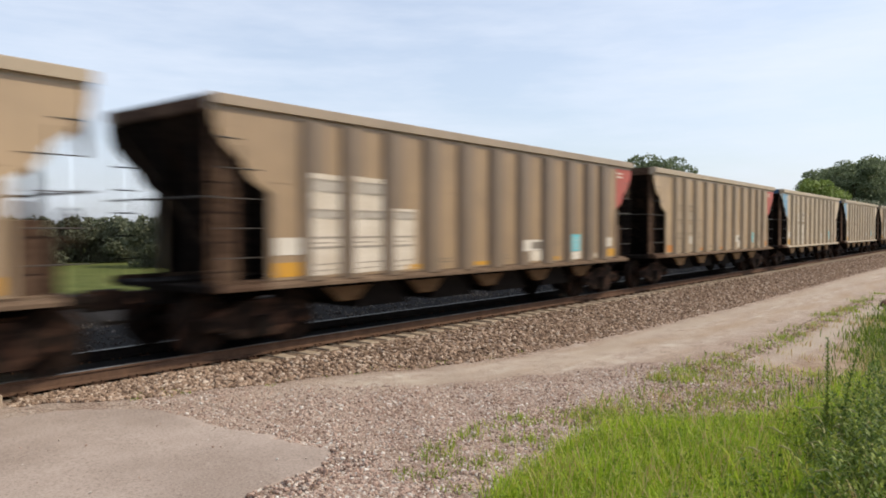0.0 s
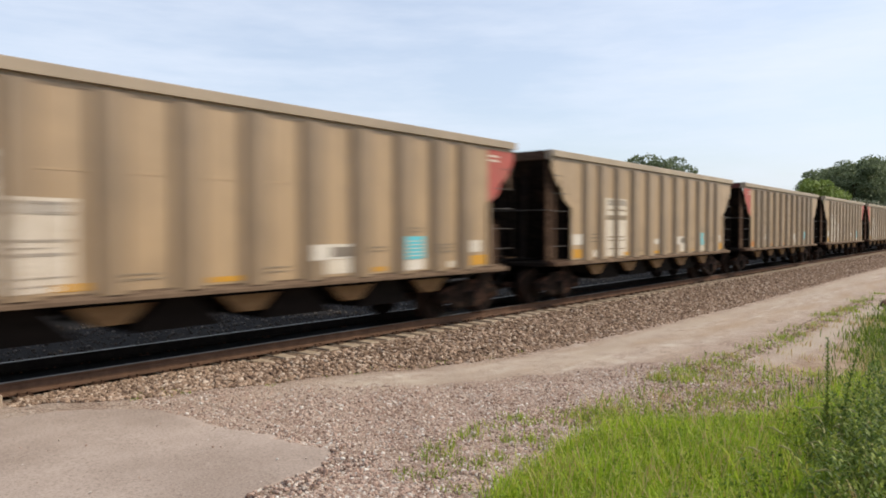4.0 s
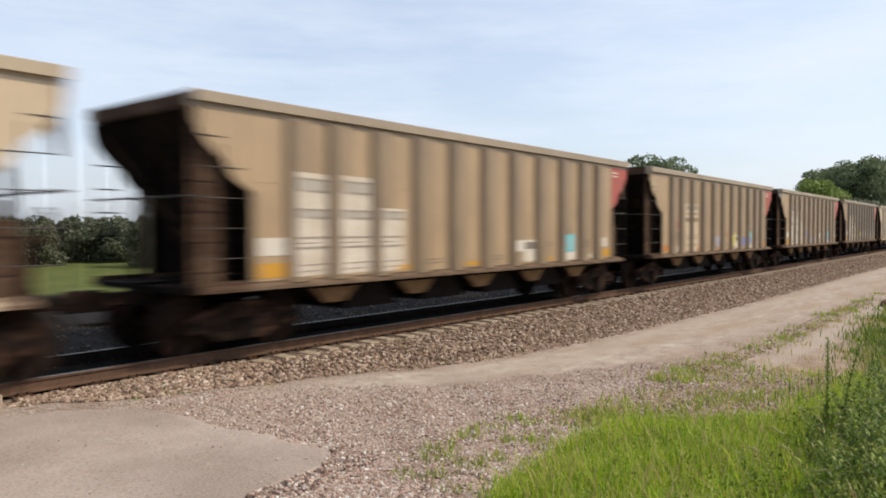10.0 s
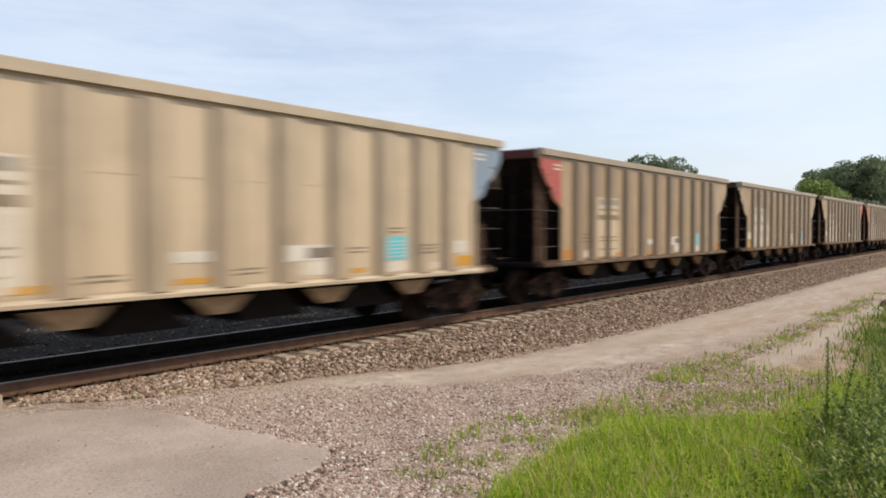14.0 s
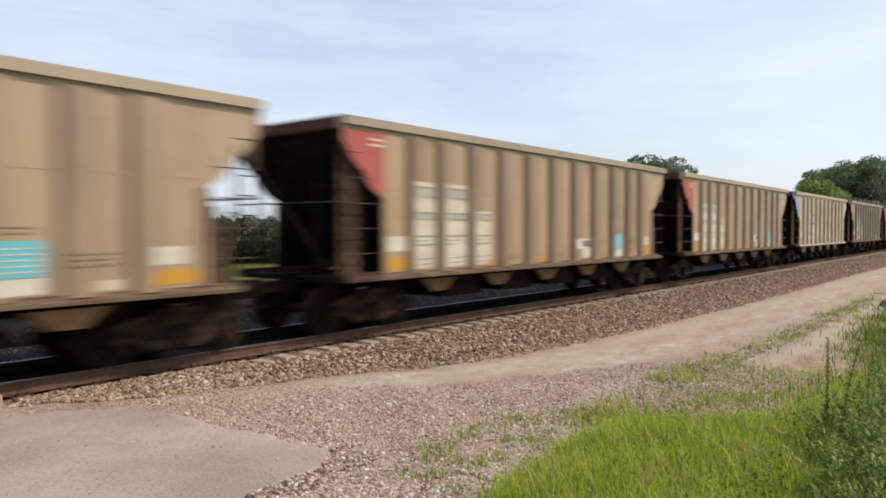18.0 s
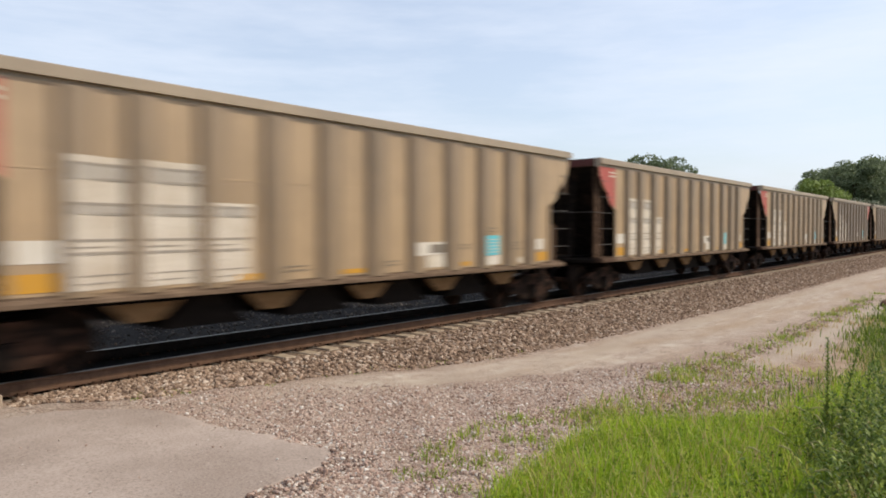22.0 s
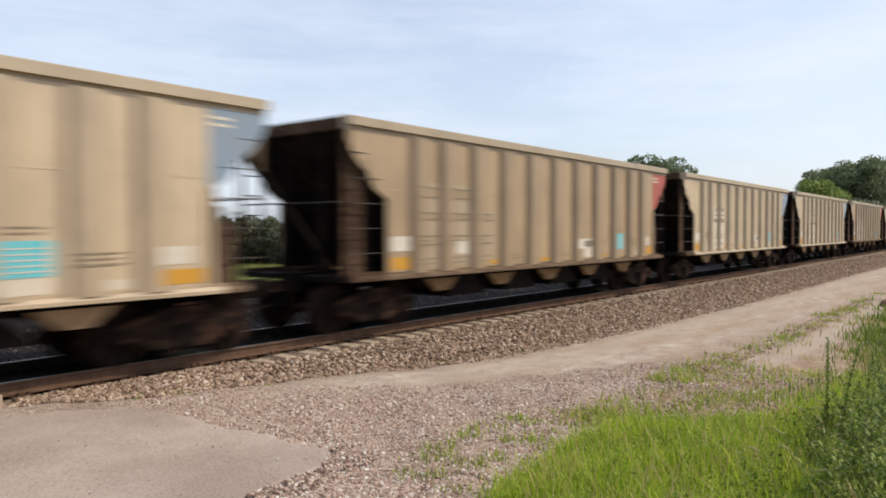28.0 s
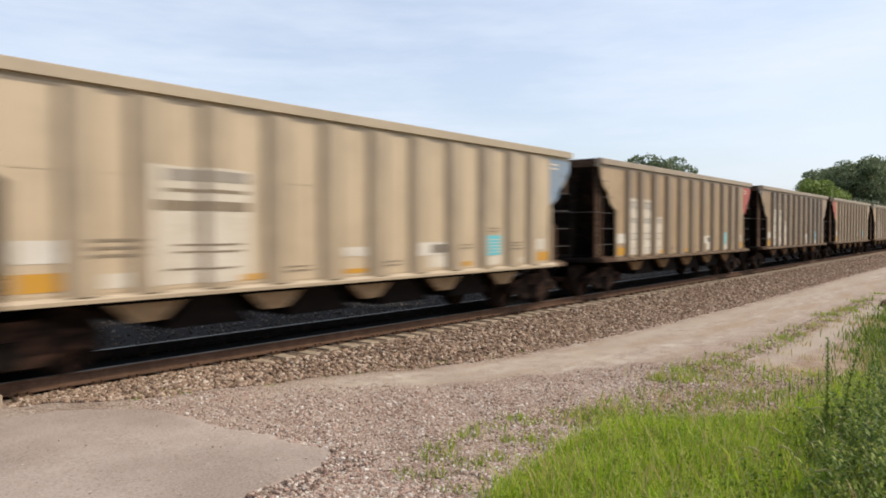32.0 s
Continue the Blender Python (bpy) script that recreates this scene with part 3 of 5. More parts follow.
def build_car(paint):
    car = tagged(new("coal_hopper_car"), category="freight car")
    for s in (-1, 1):
        car_side(car, s, paint)
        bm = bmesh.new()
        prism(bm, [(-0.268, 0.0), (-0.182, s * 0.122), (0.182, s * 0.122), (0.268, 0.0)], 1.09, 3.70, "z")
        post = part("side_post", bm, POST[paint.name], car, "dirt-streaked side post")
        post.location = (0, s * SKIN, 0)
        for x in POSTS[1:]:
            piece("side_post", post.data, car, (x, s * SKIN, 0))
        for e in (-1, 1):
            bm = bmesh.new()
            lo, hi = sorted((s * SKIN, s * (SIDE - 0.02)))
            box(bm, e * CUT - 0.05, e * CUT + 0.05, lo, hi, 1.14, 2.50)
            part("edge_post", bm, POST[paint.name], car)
    for e in (-1, 1):
        # sloping end sheet and end chord, shade put into both colours; shelf below
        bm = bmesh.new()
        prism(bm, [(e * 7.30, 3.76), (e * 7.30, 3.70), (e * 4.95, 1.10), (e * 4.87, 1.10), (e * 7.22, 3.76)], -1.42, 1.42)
        part("end_slope_sheet", bm, SOOT_SHADE, car, "sloping end sheet, soot and end shade in its black")
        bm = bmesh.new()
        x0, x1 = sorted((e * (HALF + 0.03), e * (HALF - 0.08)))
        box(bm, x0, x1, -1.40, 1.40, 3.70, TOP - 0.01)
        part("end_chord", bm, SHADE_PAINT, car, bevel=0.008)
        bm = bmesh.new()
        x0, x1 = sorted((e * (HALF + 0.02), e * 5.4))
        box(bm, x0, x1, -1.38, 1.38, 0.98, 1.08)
        part("end_platform", bm, GRIME_SHADE, car, bevel=0.01)
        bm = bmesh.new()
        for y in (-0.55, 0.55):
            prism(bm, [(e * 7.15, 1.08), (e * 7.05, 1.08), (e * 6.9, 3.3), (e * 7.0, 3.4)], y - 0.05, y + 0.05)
        part("end_strut", bm, SOOT_SHADE, car)
        for s in (-1, 1):
            # ladder at each corner
            bm = bmesh.new()
            for x in (e * 7.28, e * 6.86):
                box(bm, x - 0.012, x + 0.012, s * 1.53 - 0.02, s * 1.53 + 0.02, 1.12, 3.72 if abs(x) > 7 else 3.2)
            if s > 0:
                for k in range(6):
                    rod(bm, (e * 7.28, 1.55, 1.42 + 0.4 * k), (e * 6.86, 1.55, 1.42 + 0.4 * k), 0.013, sides=6)
            ladder = part("ladder", bm, GRIME_SHADE, car)
            for k in range(5 if s < 0 else 0):
                z = 1.5 + 0.45 * k
                bm = bmesh.new()
                rod(bm, (e * 7.28, s * 1.55, z), (e * (6.86 if z > 2.9 else 6.5), s * 1.55, z), 0.009, sides=6)
                part("rung", bm, RUNG, ladder)
        bm = bmesh.new()
        rod(bm, (e * 7.4, -1.45, 2.42), (e * 7.4, 1.45, 2.42), 0.014, sides=6)
        for y in (-1.45, -0.5, 0.5, 1.45):
            rod(bm, (e * 7.4, y, 2.42), (e * 7.15, y, 2.42), 0.012, sides=6)
        part("end_handrail", bm, RUNG, car)
        # coupler with knuckle, shank and hose
        bm = bmesh.new()
        box(bm, *sorted((e * 7.3, e * 7.86)), -0.09, 0.09, 0.78, 0.98)
        box(bm, *sorted((e * 7.8, e * 8.06)), -0.17, 0.13, 0.72, 1.03)
        part("coupler", bm, RUST, car, "rusty cast coupler", bevel=0.02)
        bm = bmesh.new()
        pts = [(e * 7.5, -0.35, 0.86), (e * 7.75, -0.33, 0.62), (e * 7.95, -0.3, 0.55), (e * 8.09, -0.28, 0.56)]
        for a, b in zip(pts, pts[1:]):
            rod(bm, a, b, 0.03, sides=6)
        part("air_hose", bm, GRIME_SHADE, car)
    # corner plate at the front end, shade in its colour; rear brake gear
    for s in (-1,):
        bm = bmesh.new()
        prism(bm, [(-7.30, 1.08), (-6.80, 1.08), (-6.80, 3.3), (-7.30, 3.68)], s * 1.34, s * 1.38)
        part("corner_plate", bm, SHADE_PAINT, car, "brown end plate, dirt and shade in its colour")
    # rear corner: post, gusset under the chord, valve panel over the platform
    bm = bmesh.new()
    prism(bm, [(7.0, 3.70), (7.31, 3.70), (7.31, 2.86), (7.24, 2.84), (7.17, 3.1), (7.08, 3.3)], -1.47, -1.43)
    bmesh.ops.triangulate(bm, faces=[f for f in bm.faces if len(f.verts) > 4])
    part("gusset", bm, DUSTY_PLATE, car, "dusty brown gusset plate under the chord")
    bm = bmesh.new()
    box(bm, 6.42, 6.82, -1.46, -1.16, 1.08, 2.05)
    rod(bm, (6.62, -1.3, 2.05), (6.62, -1.3, 2.28), 0.06, sides=10)
    part("valve_box", bm, SHADE_PAINT, car, "brown brake valve box", bevel=0.012)
    bm = bmesh.new()
    box(bm, 6.7, 7.15, -1.0, -0.55, 1.08, 1.85)
    rod(bm, (6.6, -0.95, 1.5), (6.6, 0.4, 1.5), 0.21, sides=14)
    part("brake_gear", bm, RUST, car, "rusty brake cylinder and valve box", bevel=0.02)
    bm = bmesh.new()
    for k in range(16):
        a, b = k * math.pi / 8, (k + 1) * math.pi / 8
        rod(bm, (7.25, -0.78 + 0.27 * math.cos(a), 1.95 + 0.27 * math.sin(a)), (7.25, -0.78 + 0.27 * math.cos(b), 1.95 + 0.27 * math.sin(b)), 0.018, sides=5)
    for k in range(3):
        a = k * math.pi / 3
        rod(bm, (7.25, -0.78 - 0.26 * math.cos(a), 1.95 - 0.26 * math.sin(a)), (7.25, -0.78 + 0.26 * math.cos(a), 1.95 + 0.26 * math.sin(a)), 0.015, sides=5)
    part("brake_wheel", bm, RUST, car)
    bm = bmesh.new()
    box(bm, -7.5, 7.5, -0.2, 0.2, 0.75, 1.12)
    part("center_sill", bm, GRIME_SHADE, car, bevel=0.015)
    # bottom chutes with sloping doors between them
    for k in range(5):
        x = (k - 2) * 2.22
        for s in (-1, 1):
            bm = bmesh.new()
            half = [(0.54, 0.925), (0.50, 0.905), (0.22, 0.685), (0.17, 0.67)]
            prism(bm, [(x + u, z) for u, z in half] + [(x - u, z) for u, z in half[::-1]], s * 1.40, s * 1.35)
            bmesh.ops.triangulate(bm, faces=[f for f in bm.faces if len(f.verts) > 4])
            part("hopper_chute", bm, CHUTE[paint.name], car, "dusty tapered hopper chute")
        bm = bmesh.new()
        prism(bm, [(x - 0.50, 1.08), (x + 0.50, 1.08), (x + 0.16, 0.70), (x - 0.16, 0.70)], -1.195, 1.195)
        part("hopper_bottom", bm, GRIME_SHADE, car, "black hopper bottom")
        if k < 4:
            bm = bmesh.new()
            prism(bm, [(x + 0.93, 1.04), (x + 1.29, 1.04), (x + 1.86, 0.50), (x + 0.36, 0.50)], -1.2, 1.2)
            part("discharge_door", bm, GRIME_SHADE, car, "black sloping discharge doors")
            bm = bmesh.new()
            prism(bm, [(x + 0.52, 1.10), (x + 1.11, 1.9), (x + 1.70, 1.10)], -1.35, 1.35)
            part("cross_ridge", bm, GRIME_SHADE, car)
    # trucks
    for e in (-1, 1):
        bm = bmesh.new()
        box(bm, -0.2, 0.2, -1.12, 1.12, 0.42, 0.72)
        box(bm, -0.32, 0.32, -0.32, 0.32, 0.6, 0.78)
        bogie = part("bogie", bm, GRIME_SHADE, car, "grimy cast-steel truck", bevel=0.02)
        bogie.location = (e * 6.17, 0, 0)
        for s in (-1, 1):
            bm = bmesh.new()
            prism(bm, [(-1.12, 0.56), (-1.12, 0.38), (-0.72, 0.38), (-0.42, 0.2), (0.42, 0.2), (0.72, 0.38), (1.12, 0.38), (1.12, 0.56), (0.75, 0.66), (0.35, 0.8), (-0.35, 0.8), (-0.75, 0.66)], s * 1.0, s * 1.14)
            bmesh.ops.triangulate(bm, faces=[f for f in bm.faces if len(f.verts) > 4])
            part("side_frame", bm, RUST, bogie, "rust-brown cast side frame")
            for x in (-0.89, 0.89):
                bm = bmesh.new()
                rod(bm, (x, s * 1.1, 0.457), (x, s * 1.2, 0.457), 0.12, 0.1, sides=12)
                part("bearing_cap", bm, RUST, bogie)
            bm = bmesh.new()
            rod(bm, (0, s * 1.1, 0.24), (0, s * 1.1, 0.55), 0.16, sides=12)
            part("spring_nest", bm, GRIME_SHADE, bogie)
        for x in (-0.89, 0.89):
            bm = bmesh.new()
            rod(bm, (0, -1.1, 0), (0, 1.1, 0), 0.08, sides=12)
            for s in (-1, 1):
                rod(bm, (0, s * 0.70, 0), (0, s * 0.83, 0), 0.457, 0.452, sides=32)
                rod(bm, (0, s * 0.66, 0), (0, s * 0.70, 0), 0.485, 0.48, sides=32)
                for k in range(5):
                    a = k * 2 * math.pi / 5
                    rod(bm, (0.27 * math.cos(a), s * 0.83, 0.27 * math.sin(a)), (0.27 * math.cos(a), s * 0.845, 0.27 * math.sin(a)), 0.05, sides=8)
            ws = part("wheelset", bm, RUST, bogie, "rolling steel wheels on an axle")
            ws.matrix_parent_inverse = Matrix.Translation((x, 0, 0.457))
    return car


def bays(x0, x1):
    """Stretches of plain side sheet between the posts within x0..x1."""
    edges = [-CUT + 0.05] + [v for p in sorted(POSTS) for v in (p - 0.267, p + 0.267)] + [CUT - 0.05]
    spans = [(a, b) for a, b in zip(edges[::2], edges[1::2])]
    return [(max(a, x0), min(b, x1)) for a, b in spans if min(b, x1) - max(a, x0) > 0.06]


PATCHES, TRAIN_PAINT = {}, {}


def patch(car, name, mat, x0, x1, z0, z1, label="", over_posts=False, lift=0.004, parent=None):
    """A painted or stuck-on panel on the near side sheet, broken by the posts; x from the car's front end."""
    key = (name, mat.name, x0, x1, z0, z1, over_posts, lift)
    if key not in PATCHES:
        bm = bmesh.new()
        a, b = x0 - HALF, x1 - HALF
        for u, v in bays(a, b):
            box(bm, u, v, -SKIN - lift - 0.003, -SKIN - lift + 0.002, z0, z1)
        if over_posts:
            for p in POSTS:
                u, v = max(a, p - 0.18), min(b, p + 0.18)
                if v - u > 0.1:
                    box(bm, u, v, -POSTF - lift - 0.002, -POSTF - lift + 0.003, z0, z1)
        me = bpy.data.meshes.new(name)
        bm.to_mesh(me)
        bm.free()
        me.materials.append(mat)
        PATCHES[key] = me
    ob = new(name, PATCHES[key])
    ob.parent = parent or car
    return tagged(ob, label)


def bars(parent, items):
    """Unreadable lettering: plain bars of one panel, one mesh for each paint; items: paint, x0, x1, z0, z1 and a lift over the rest."""
    items = [(*i, 0.0)[:6] for i in items]
    for mat in dict.fromkeys(i[0] for i in items):
        key = ("bars", mat.name, tuple(i[1:] for i in items if i[0] is mat))
        if key not in PATCHES:
            bm = bmesh.new()
            for _, x0, x1, z0, z1, up in (i for i in items if i[0] is mat):
                for u, v in bays(x0 - HALF, x1 - HALF):
                    box(bm, u, v, -SKIN - 0.012 - up, -SKIN - 0.007 - up, z0, z1)
                for q in POSTS:
                    a, b = max(x0 - HALF, q - 0.18), min(x1 - HALF, q + 0.18)
                    if b - a > 0.06:
                        box(bm, a, b, -POSTF - 0.012 - up, -POSTF - 0.007 - up, z0, z1)
            me = bpy.data.meshes.new("lettering")
            bm.to_mesh(me)
            bm.free()
            me.materials.append(mat)
            PATCHES[key] = me
        ob = new("lettering", PATCHES[key])
        ob.parent = parent
        tagged(ob, "rows of worn unreadable lettering", kind="stuff")


def spray(car, mat, x0, x1, z0, z1, label, lift=0.006):
    """Sprayed graffiti: ragged overlapping blobs, laid on the sheet and over the posts."""
    r = random.Random(round(x0 * 100 + z1 * 10))
    a, b = x0 - HALF, x1 - HALF
    flats = [(u, v, -SKIN) for u, v in bays(a, b)] + [(max(a, p - 0.185), min(b, p + 0.185), -POSTF) for p in POSTS if min(b, p + 0.185) - max(a, p - 0.185) > 0.06]
    bm = bmesh.new()
    for u, v, y in flats:
        for k in range(max(2, int((v - u) * 9))):
            cx, cz = r.uniform(u, v), r.uniform(z0 + 0.1, z1 - 0.1)
            rx, rz = r.uniform(0.12, 0.3), r.uniform(0.08, (z1 - z0) * 0.42)
            ring = []
            for i in range(11):
                w = r.uniform(0.75, 1.15)
                ring.append(bm.verts.new((min(v, max(u, cx + rx * w * math.cos(i * 0.571))), y - lift - 0.0006 * k, min(z1, max(z0, cz + rz * w * math.sin(i * 0.571))))))
            bm.faces.new(ring)
    bmesh.ops.dissolve_degenerate(bm, dist=0.0005, edges=bm.edges[:])
    return part("graffiti", bm, mat, car, label)


def corner_patch(car, mat, e, label):
    key = ("corner", mat.name, e)
    if key not in PATCHES:
        bm = bmesh.new()
        out = [(e * abs(x), z) for x, z in ((7.33, 3.70), (7.31, 3.47), (7.19, 3.30), (7.06, 3.15), (6.96, 3.07), (6.81, 2.97), (6.73, 2.81), (6.63, 2.69), (6.49, 2.61), (6.3, 2.52), (6.3, 3.70))]
        prism(bm, out, -SKIN - 0.008, -SKIN - 0.002)
        bmesh.ops.triangulate(bm, faces=[f for f in bm.faces if len(f.verts) > 4])
        bmesh.ops.recalc_face_normals(bm, faces=bm.faces[:])
        me = bpy.data.meshes.new("end_patch")
        bm.to_mesh(me)
        bm.free()
        me.materials.append(mat)
        PATCHES[key] = me
    ob = new("end_patch", PATCHES[key])
    ob.parent = car
    key = ("corner stripe", e)
    if key not in PATCHES:
        bm = bmesh.new()
        for z in (3.44, 3.54):
            x0, x1 = sorted((e * 6.34, e * 6.68))
            box(bm, x0, x1, -SKIN - 0.013, -SKIN - 0.009, z, z + 0.045)
        bmesh.ops.recalc_face_normals(bm, faces=bm.faces[:])
        me = bpy.data.meshes.new("stripe")
        bm.to_mesh(me)
        bm.free()
        me.materials.append(CREAM)
        PATCHES[key] = me
    mark = new("stripe", PATCHES[key])
    mark.parent = ob
    tagged(mark, "pale worn stripes")
    return tagged(ob, label)


def decorate(car, kind, front, rear, extra):
    orange = "orange" in extra
    glow = ORANGE if orange else YELLOW
    # reflective markers along the sill
    for x0, x1, z0, z1 in ((1.12, 1.68, 1.17, 1.40), (4.35, 4.72, 1.16, 1.26), (6.50, 7.05, 1.16, 1.24), (9.85, 10.3, 1.16, 1.25), (12.84, 13.56, 1.17, 1.38)):
        patch(car, "reflector", glow, x0, x1, z0, z1, "orange-yellow reflective marker", over_posts=x0 > 12)
    if not orange:
        patch(car, "stencil", WHITE, 1.14, 1.70, 1.52, 1.80, "dusty white stencil panel")
        patch(car, "stencil", WHITE, 12.82, 13.38, 1.45, 1.70, "dusty white stencil panel", over_posts=True)
    panel = patch(car, "data_panel", CYAN, 10.75, 11.42, 1.36, 1.80, "cyan inspection panel", over_posts=True)
    bars(panel, [(WHITE, 10.78, 11.38, z, z + 0.016) for z in (1.42, 1.49, 1.56, 1.63, 1.70)])
    # fine print beside the panels
    bars(car, [(INK_FAINT, x0, x1, z, z + h) for x0, x1, z, h in ((11.70, 12.36, 1.62, 0.022), (11.74, 12.30, 1.55, 0.022), (11.70, 12.36, 1.47, 0.03), (10.78, 11.30, 1.88, 0.02), (10.78, 11.34, 1.95, 0.02),
                                                                 (5.10, 5.70, 1.33, 0.018), (5.10, 5.76, 1.26, 0.022), (7.40, 8.0, 1.33, 0.018), (7.40, 8.0, 1.26, 0.018), (9.75, 10.3, 1.60, 0.018), (9.75, 10.3, 1.53, 0.018))])
    patch(car, "stencil", CREAM, 11.68, 12.40, 1.15, 1.28, "faint pale panel")
    if kind != "faded":
        patch(car, "data_panel", WHITE if kind == "white" else CREAM, 10.75, 11.42, 1.15, 1.35, "dusty white data panel", over_posts=True)
    # load panel with a dark box
    panel = patch(car, "load_panel", WHITE, 8.40, 9.48, 1.42, 1.68, "white load panel with a dark box", over_posts=True)
    patch(car, "load_panel", CREAM, 8.78, 9.44, 1.17, 1.41, "worn white load panel", over_posts=True)
    patch(car, "dark_box", INK, 8.93, 9.44, 1.46, 1.63, lift=0.009, parent=panel)
    if kind in ("white", "faded"):
        for x0, x1, top in ((1.80, 2.74, 2.86), (2.79, 3.78, 2.86), (3.83, 4.56, 2.32)):
            if kind == "white":
                panel = patch(car, "lettering_panel", CHALK, x0, x1, 1.17, top, "white lettering panel, worn and dusty", over_posts=True)
            else:
                panel = patch(car, "lettering_panel", EDGE[PAINT[TRAIN_PAINT[car.name]].name], x0, x1, 1.17, top, "worn-off lettering panel")
            band, ink = (LIGHT_GREY, GREY) if kind == "white" else (POST[PAINT[TRAIN_PAINT[car.name]].name], INK_FAINT)
            wide, rows = x1 - x0, []
            # two broad grey rows between thin dark strokes, then fine lines of print
            for lo, hi in ((2.56, 2.77), (2.12, 2.27)):
                if hi < top:
                    rows += [(band, x0 + 0.03, x1 - 0.05, lo, hi)]
                    rows += [(ink, x0 + wide * a, x0 + wide * b, z, z + 0.035, 0.004) for z, a, b in ((hi - 0.03, 0.05, 0.92), (lo - 0.005, 0.3, 0.95))]
            rows += [(ink, x0 + wide * a, x0 + wide * b, z, z + h, 0.0) for z, h, a, b in ((1.78, 0.035, 0.04, 0.95), (1.70, 0.02, 0.04, 0.6), (1.61, 0.04, 0.05, 0.9), (1.34, 0.02, 0.1, 0.9), (1.24, 0.02, 0.1, 0.7))]
            bars(panel, rows)
        if kind == "faded" or "square" in extra:
            patch(car, "stencil", WHITE, 2.9, 3.55, 1.42, 1.68, "clean white square", lift=0.012)
    else:
        panel = patch(car, "lettering_panel", CREAM if kind == "cream" else PAINT["tan"], 2.85, 4.52, 1.17, 2.82, "pale lettering panel, worn and dusty", over_posts=True)
        rows = []
        for z, thick, mat, x0, x1 in ((2.62, 0.16, GREY, 2.95, 4.46), (2.46, 0.05, INK_FAINT, 2.95, 4.44), (2.2, 0.14, INK_FAINT, 2.9, 4.48), (1.7, 0.03, INK_FAINT, 3.25, 4.35), (1.6, 0.03, INK_FAINT, 3.25, 4.35), (1.36, 0.03, INK_FAINT, 3.1, 4.25)):
            rows.append((mat, x0, x1, z, z + thick))
        bars(panel, rows)
        bars(car, [(INK_FAINT, 1.98, 2.72, z, z + 0.035) for z in (1.58, 1.68, 1.78)])
        patch(car, "stencil", CREAM, 1.98, 2.72, 1.17, 1.36, "faint pale panel")
        patch(car, "stencil", WHITE, 6.42, 7.05, 1.46, 1.62, "white stencil panel")
    if "tags" in extra:
        spray(car, SPRAY["yellow"], 5.9, 6.9, 1.2, 1.72, "yellow sprayed graffiti")
        spray(car, SPRAY["green"], 4.95, 5.8, 1.2, 1.66, "lime and blue sprayed graffiti")
        spray(car, SPRAY["blue"], 5.0, 5.9, 1.2, 1.40, "blue sprayed graffiti", 0.008)
        spray(car, SPRAY["lilac"], 7.3, 8.1, 1.3, 1.75, "pale lilac sprayed graffiti")
        spray(car, SPRAY["yellow"], 3.85, 4.75, 1.25, 1.65, "yellow sprayed graffiti", 0.012)
        spray(car, SPRAY["yellow"], 10.1, 10.85, 1.35, 1.7, "yellow sprayed graffiti")
    if "blues" in extra:
        spray(car, SPRAY["blue"], 5.0, 5.7, 1.2, 1.9, "blue sprayed graffiti")
        spray(car, SPRAY["lilac"], 6.0, 7.6, 1.2, 1.55, "pale lilac sprayed graffiti")
        spray(car, SPRAY["blue"], 9.8, 10.8, 1.2, 1.6, "blue sprayed graffiti")
    if "mixed" in extra:
        spray(car, SPRAY["red"], 2.05, 2.66, 1.9, 2.25, "red sprayed square")
        spray(car, SPRAY["lilac"], 6.1, 7.0, 1.2, 1.7, "lilac sprayed graffiti")
        spray(car, SPRAY["red"], 7.4, 8.0, 1.5, 1.9, "red sprayed graffiti")
        spray(car, SPRAY["yellow"], 8.2, 8.8, 1.2, 1.9, "yellow sprayed graffiti")
        spray(car, SPRAY["blue"], 9.6, 10.9, 1.2, 1.6, "blue sprayed graffiti")
    for e, c in ((-1, front), (1, rear)):
        if c:
            key = ("band", c, e)
            if key not in PATCHES:
                bm = bmesh.new()
                box(bm, *sorted((e * (HALF + 0.034), e * (HALF + 0.04))), -1.38, 1.38, 3.72, 3.92)
                bmesh.ops.recalc_face_normals(bm, faces=bm.faces[:])
                me = bpy.data.meshes.new("end_band")
                bm.to_mesh(me)
                bm.free()
                me.materials.append(BAND[c])
                PATCHES[key] = me
            ob = new("end_band", PATCHES[key])
            ob.parent = car
            corner_patch(car, {"red": RED, "blue": BLUE, "grey": GREYBLUE}[c], e, {"red": "faded red", "blue": "sky-blue", "grey": "grey-blue"}[c] + " painted end corner")


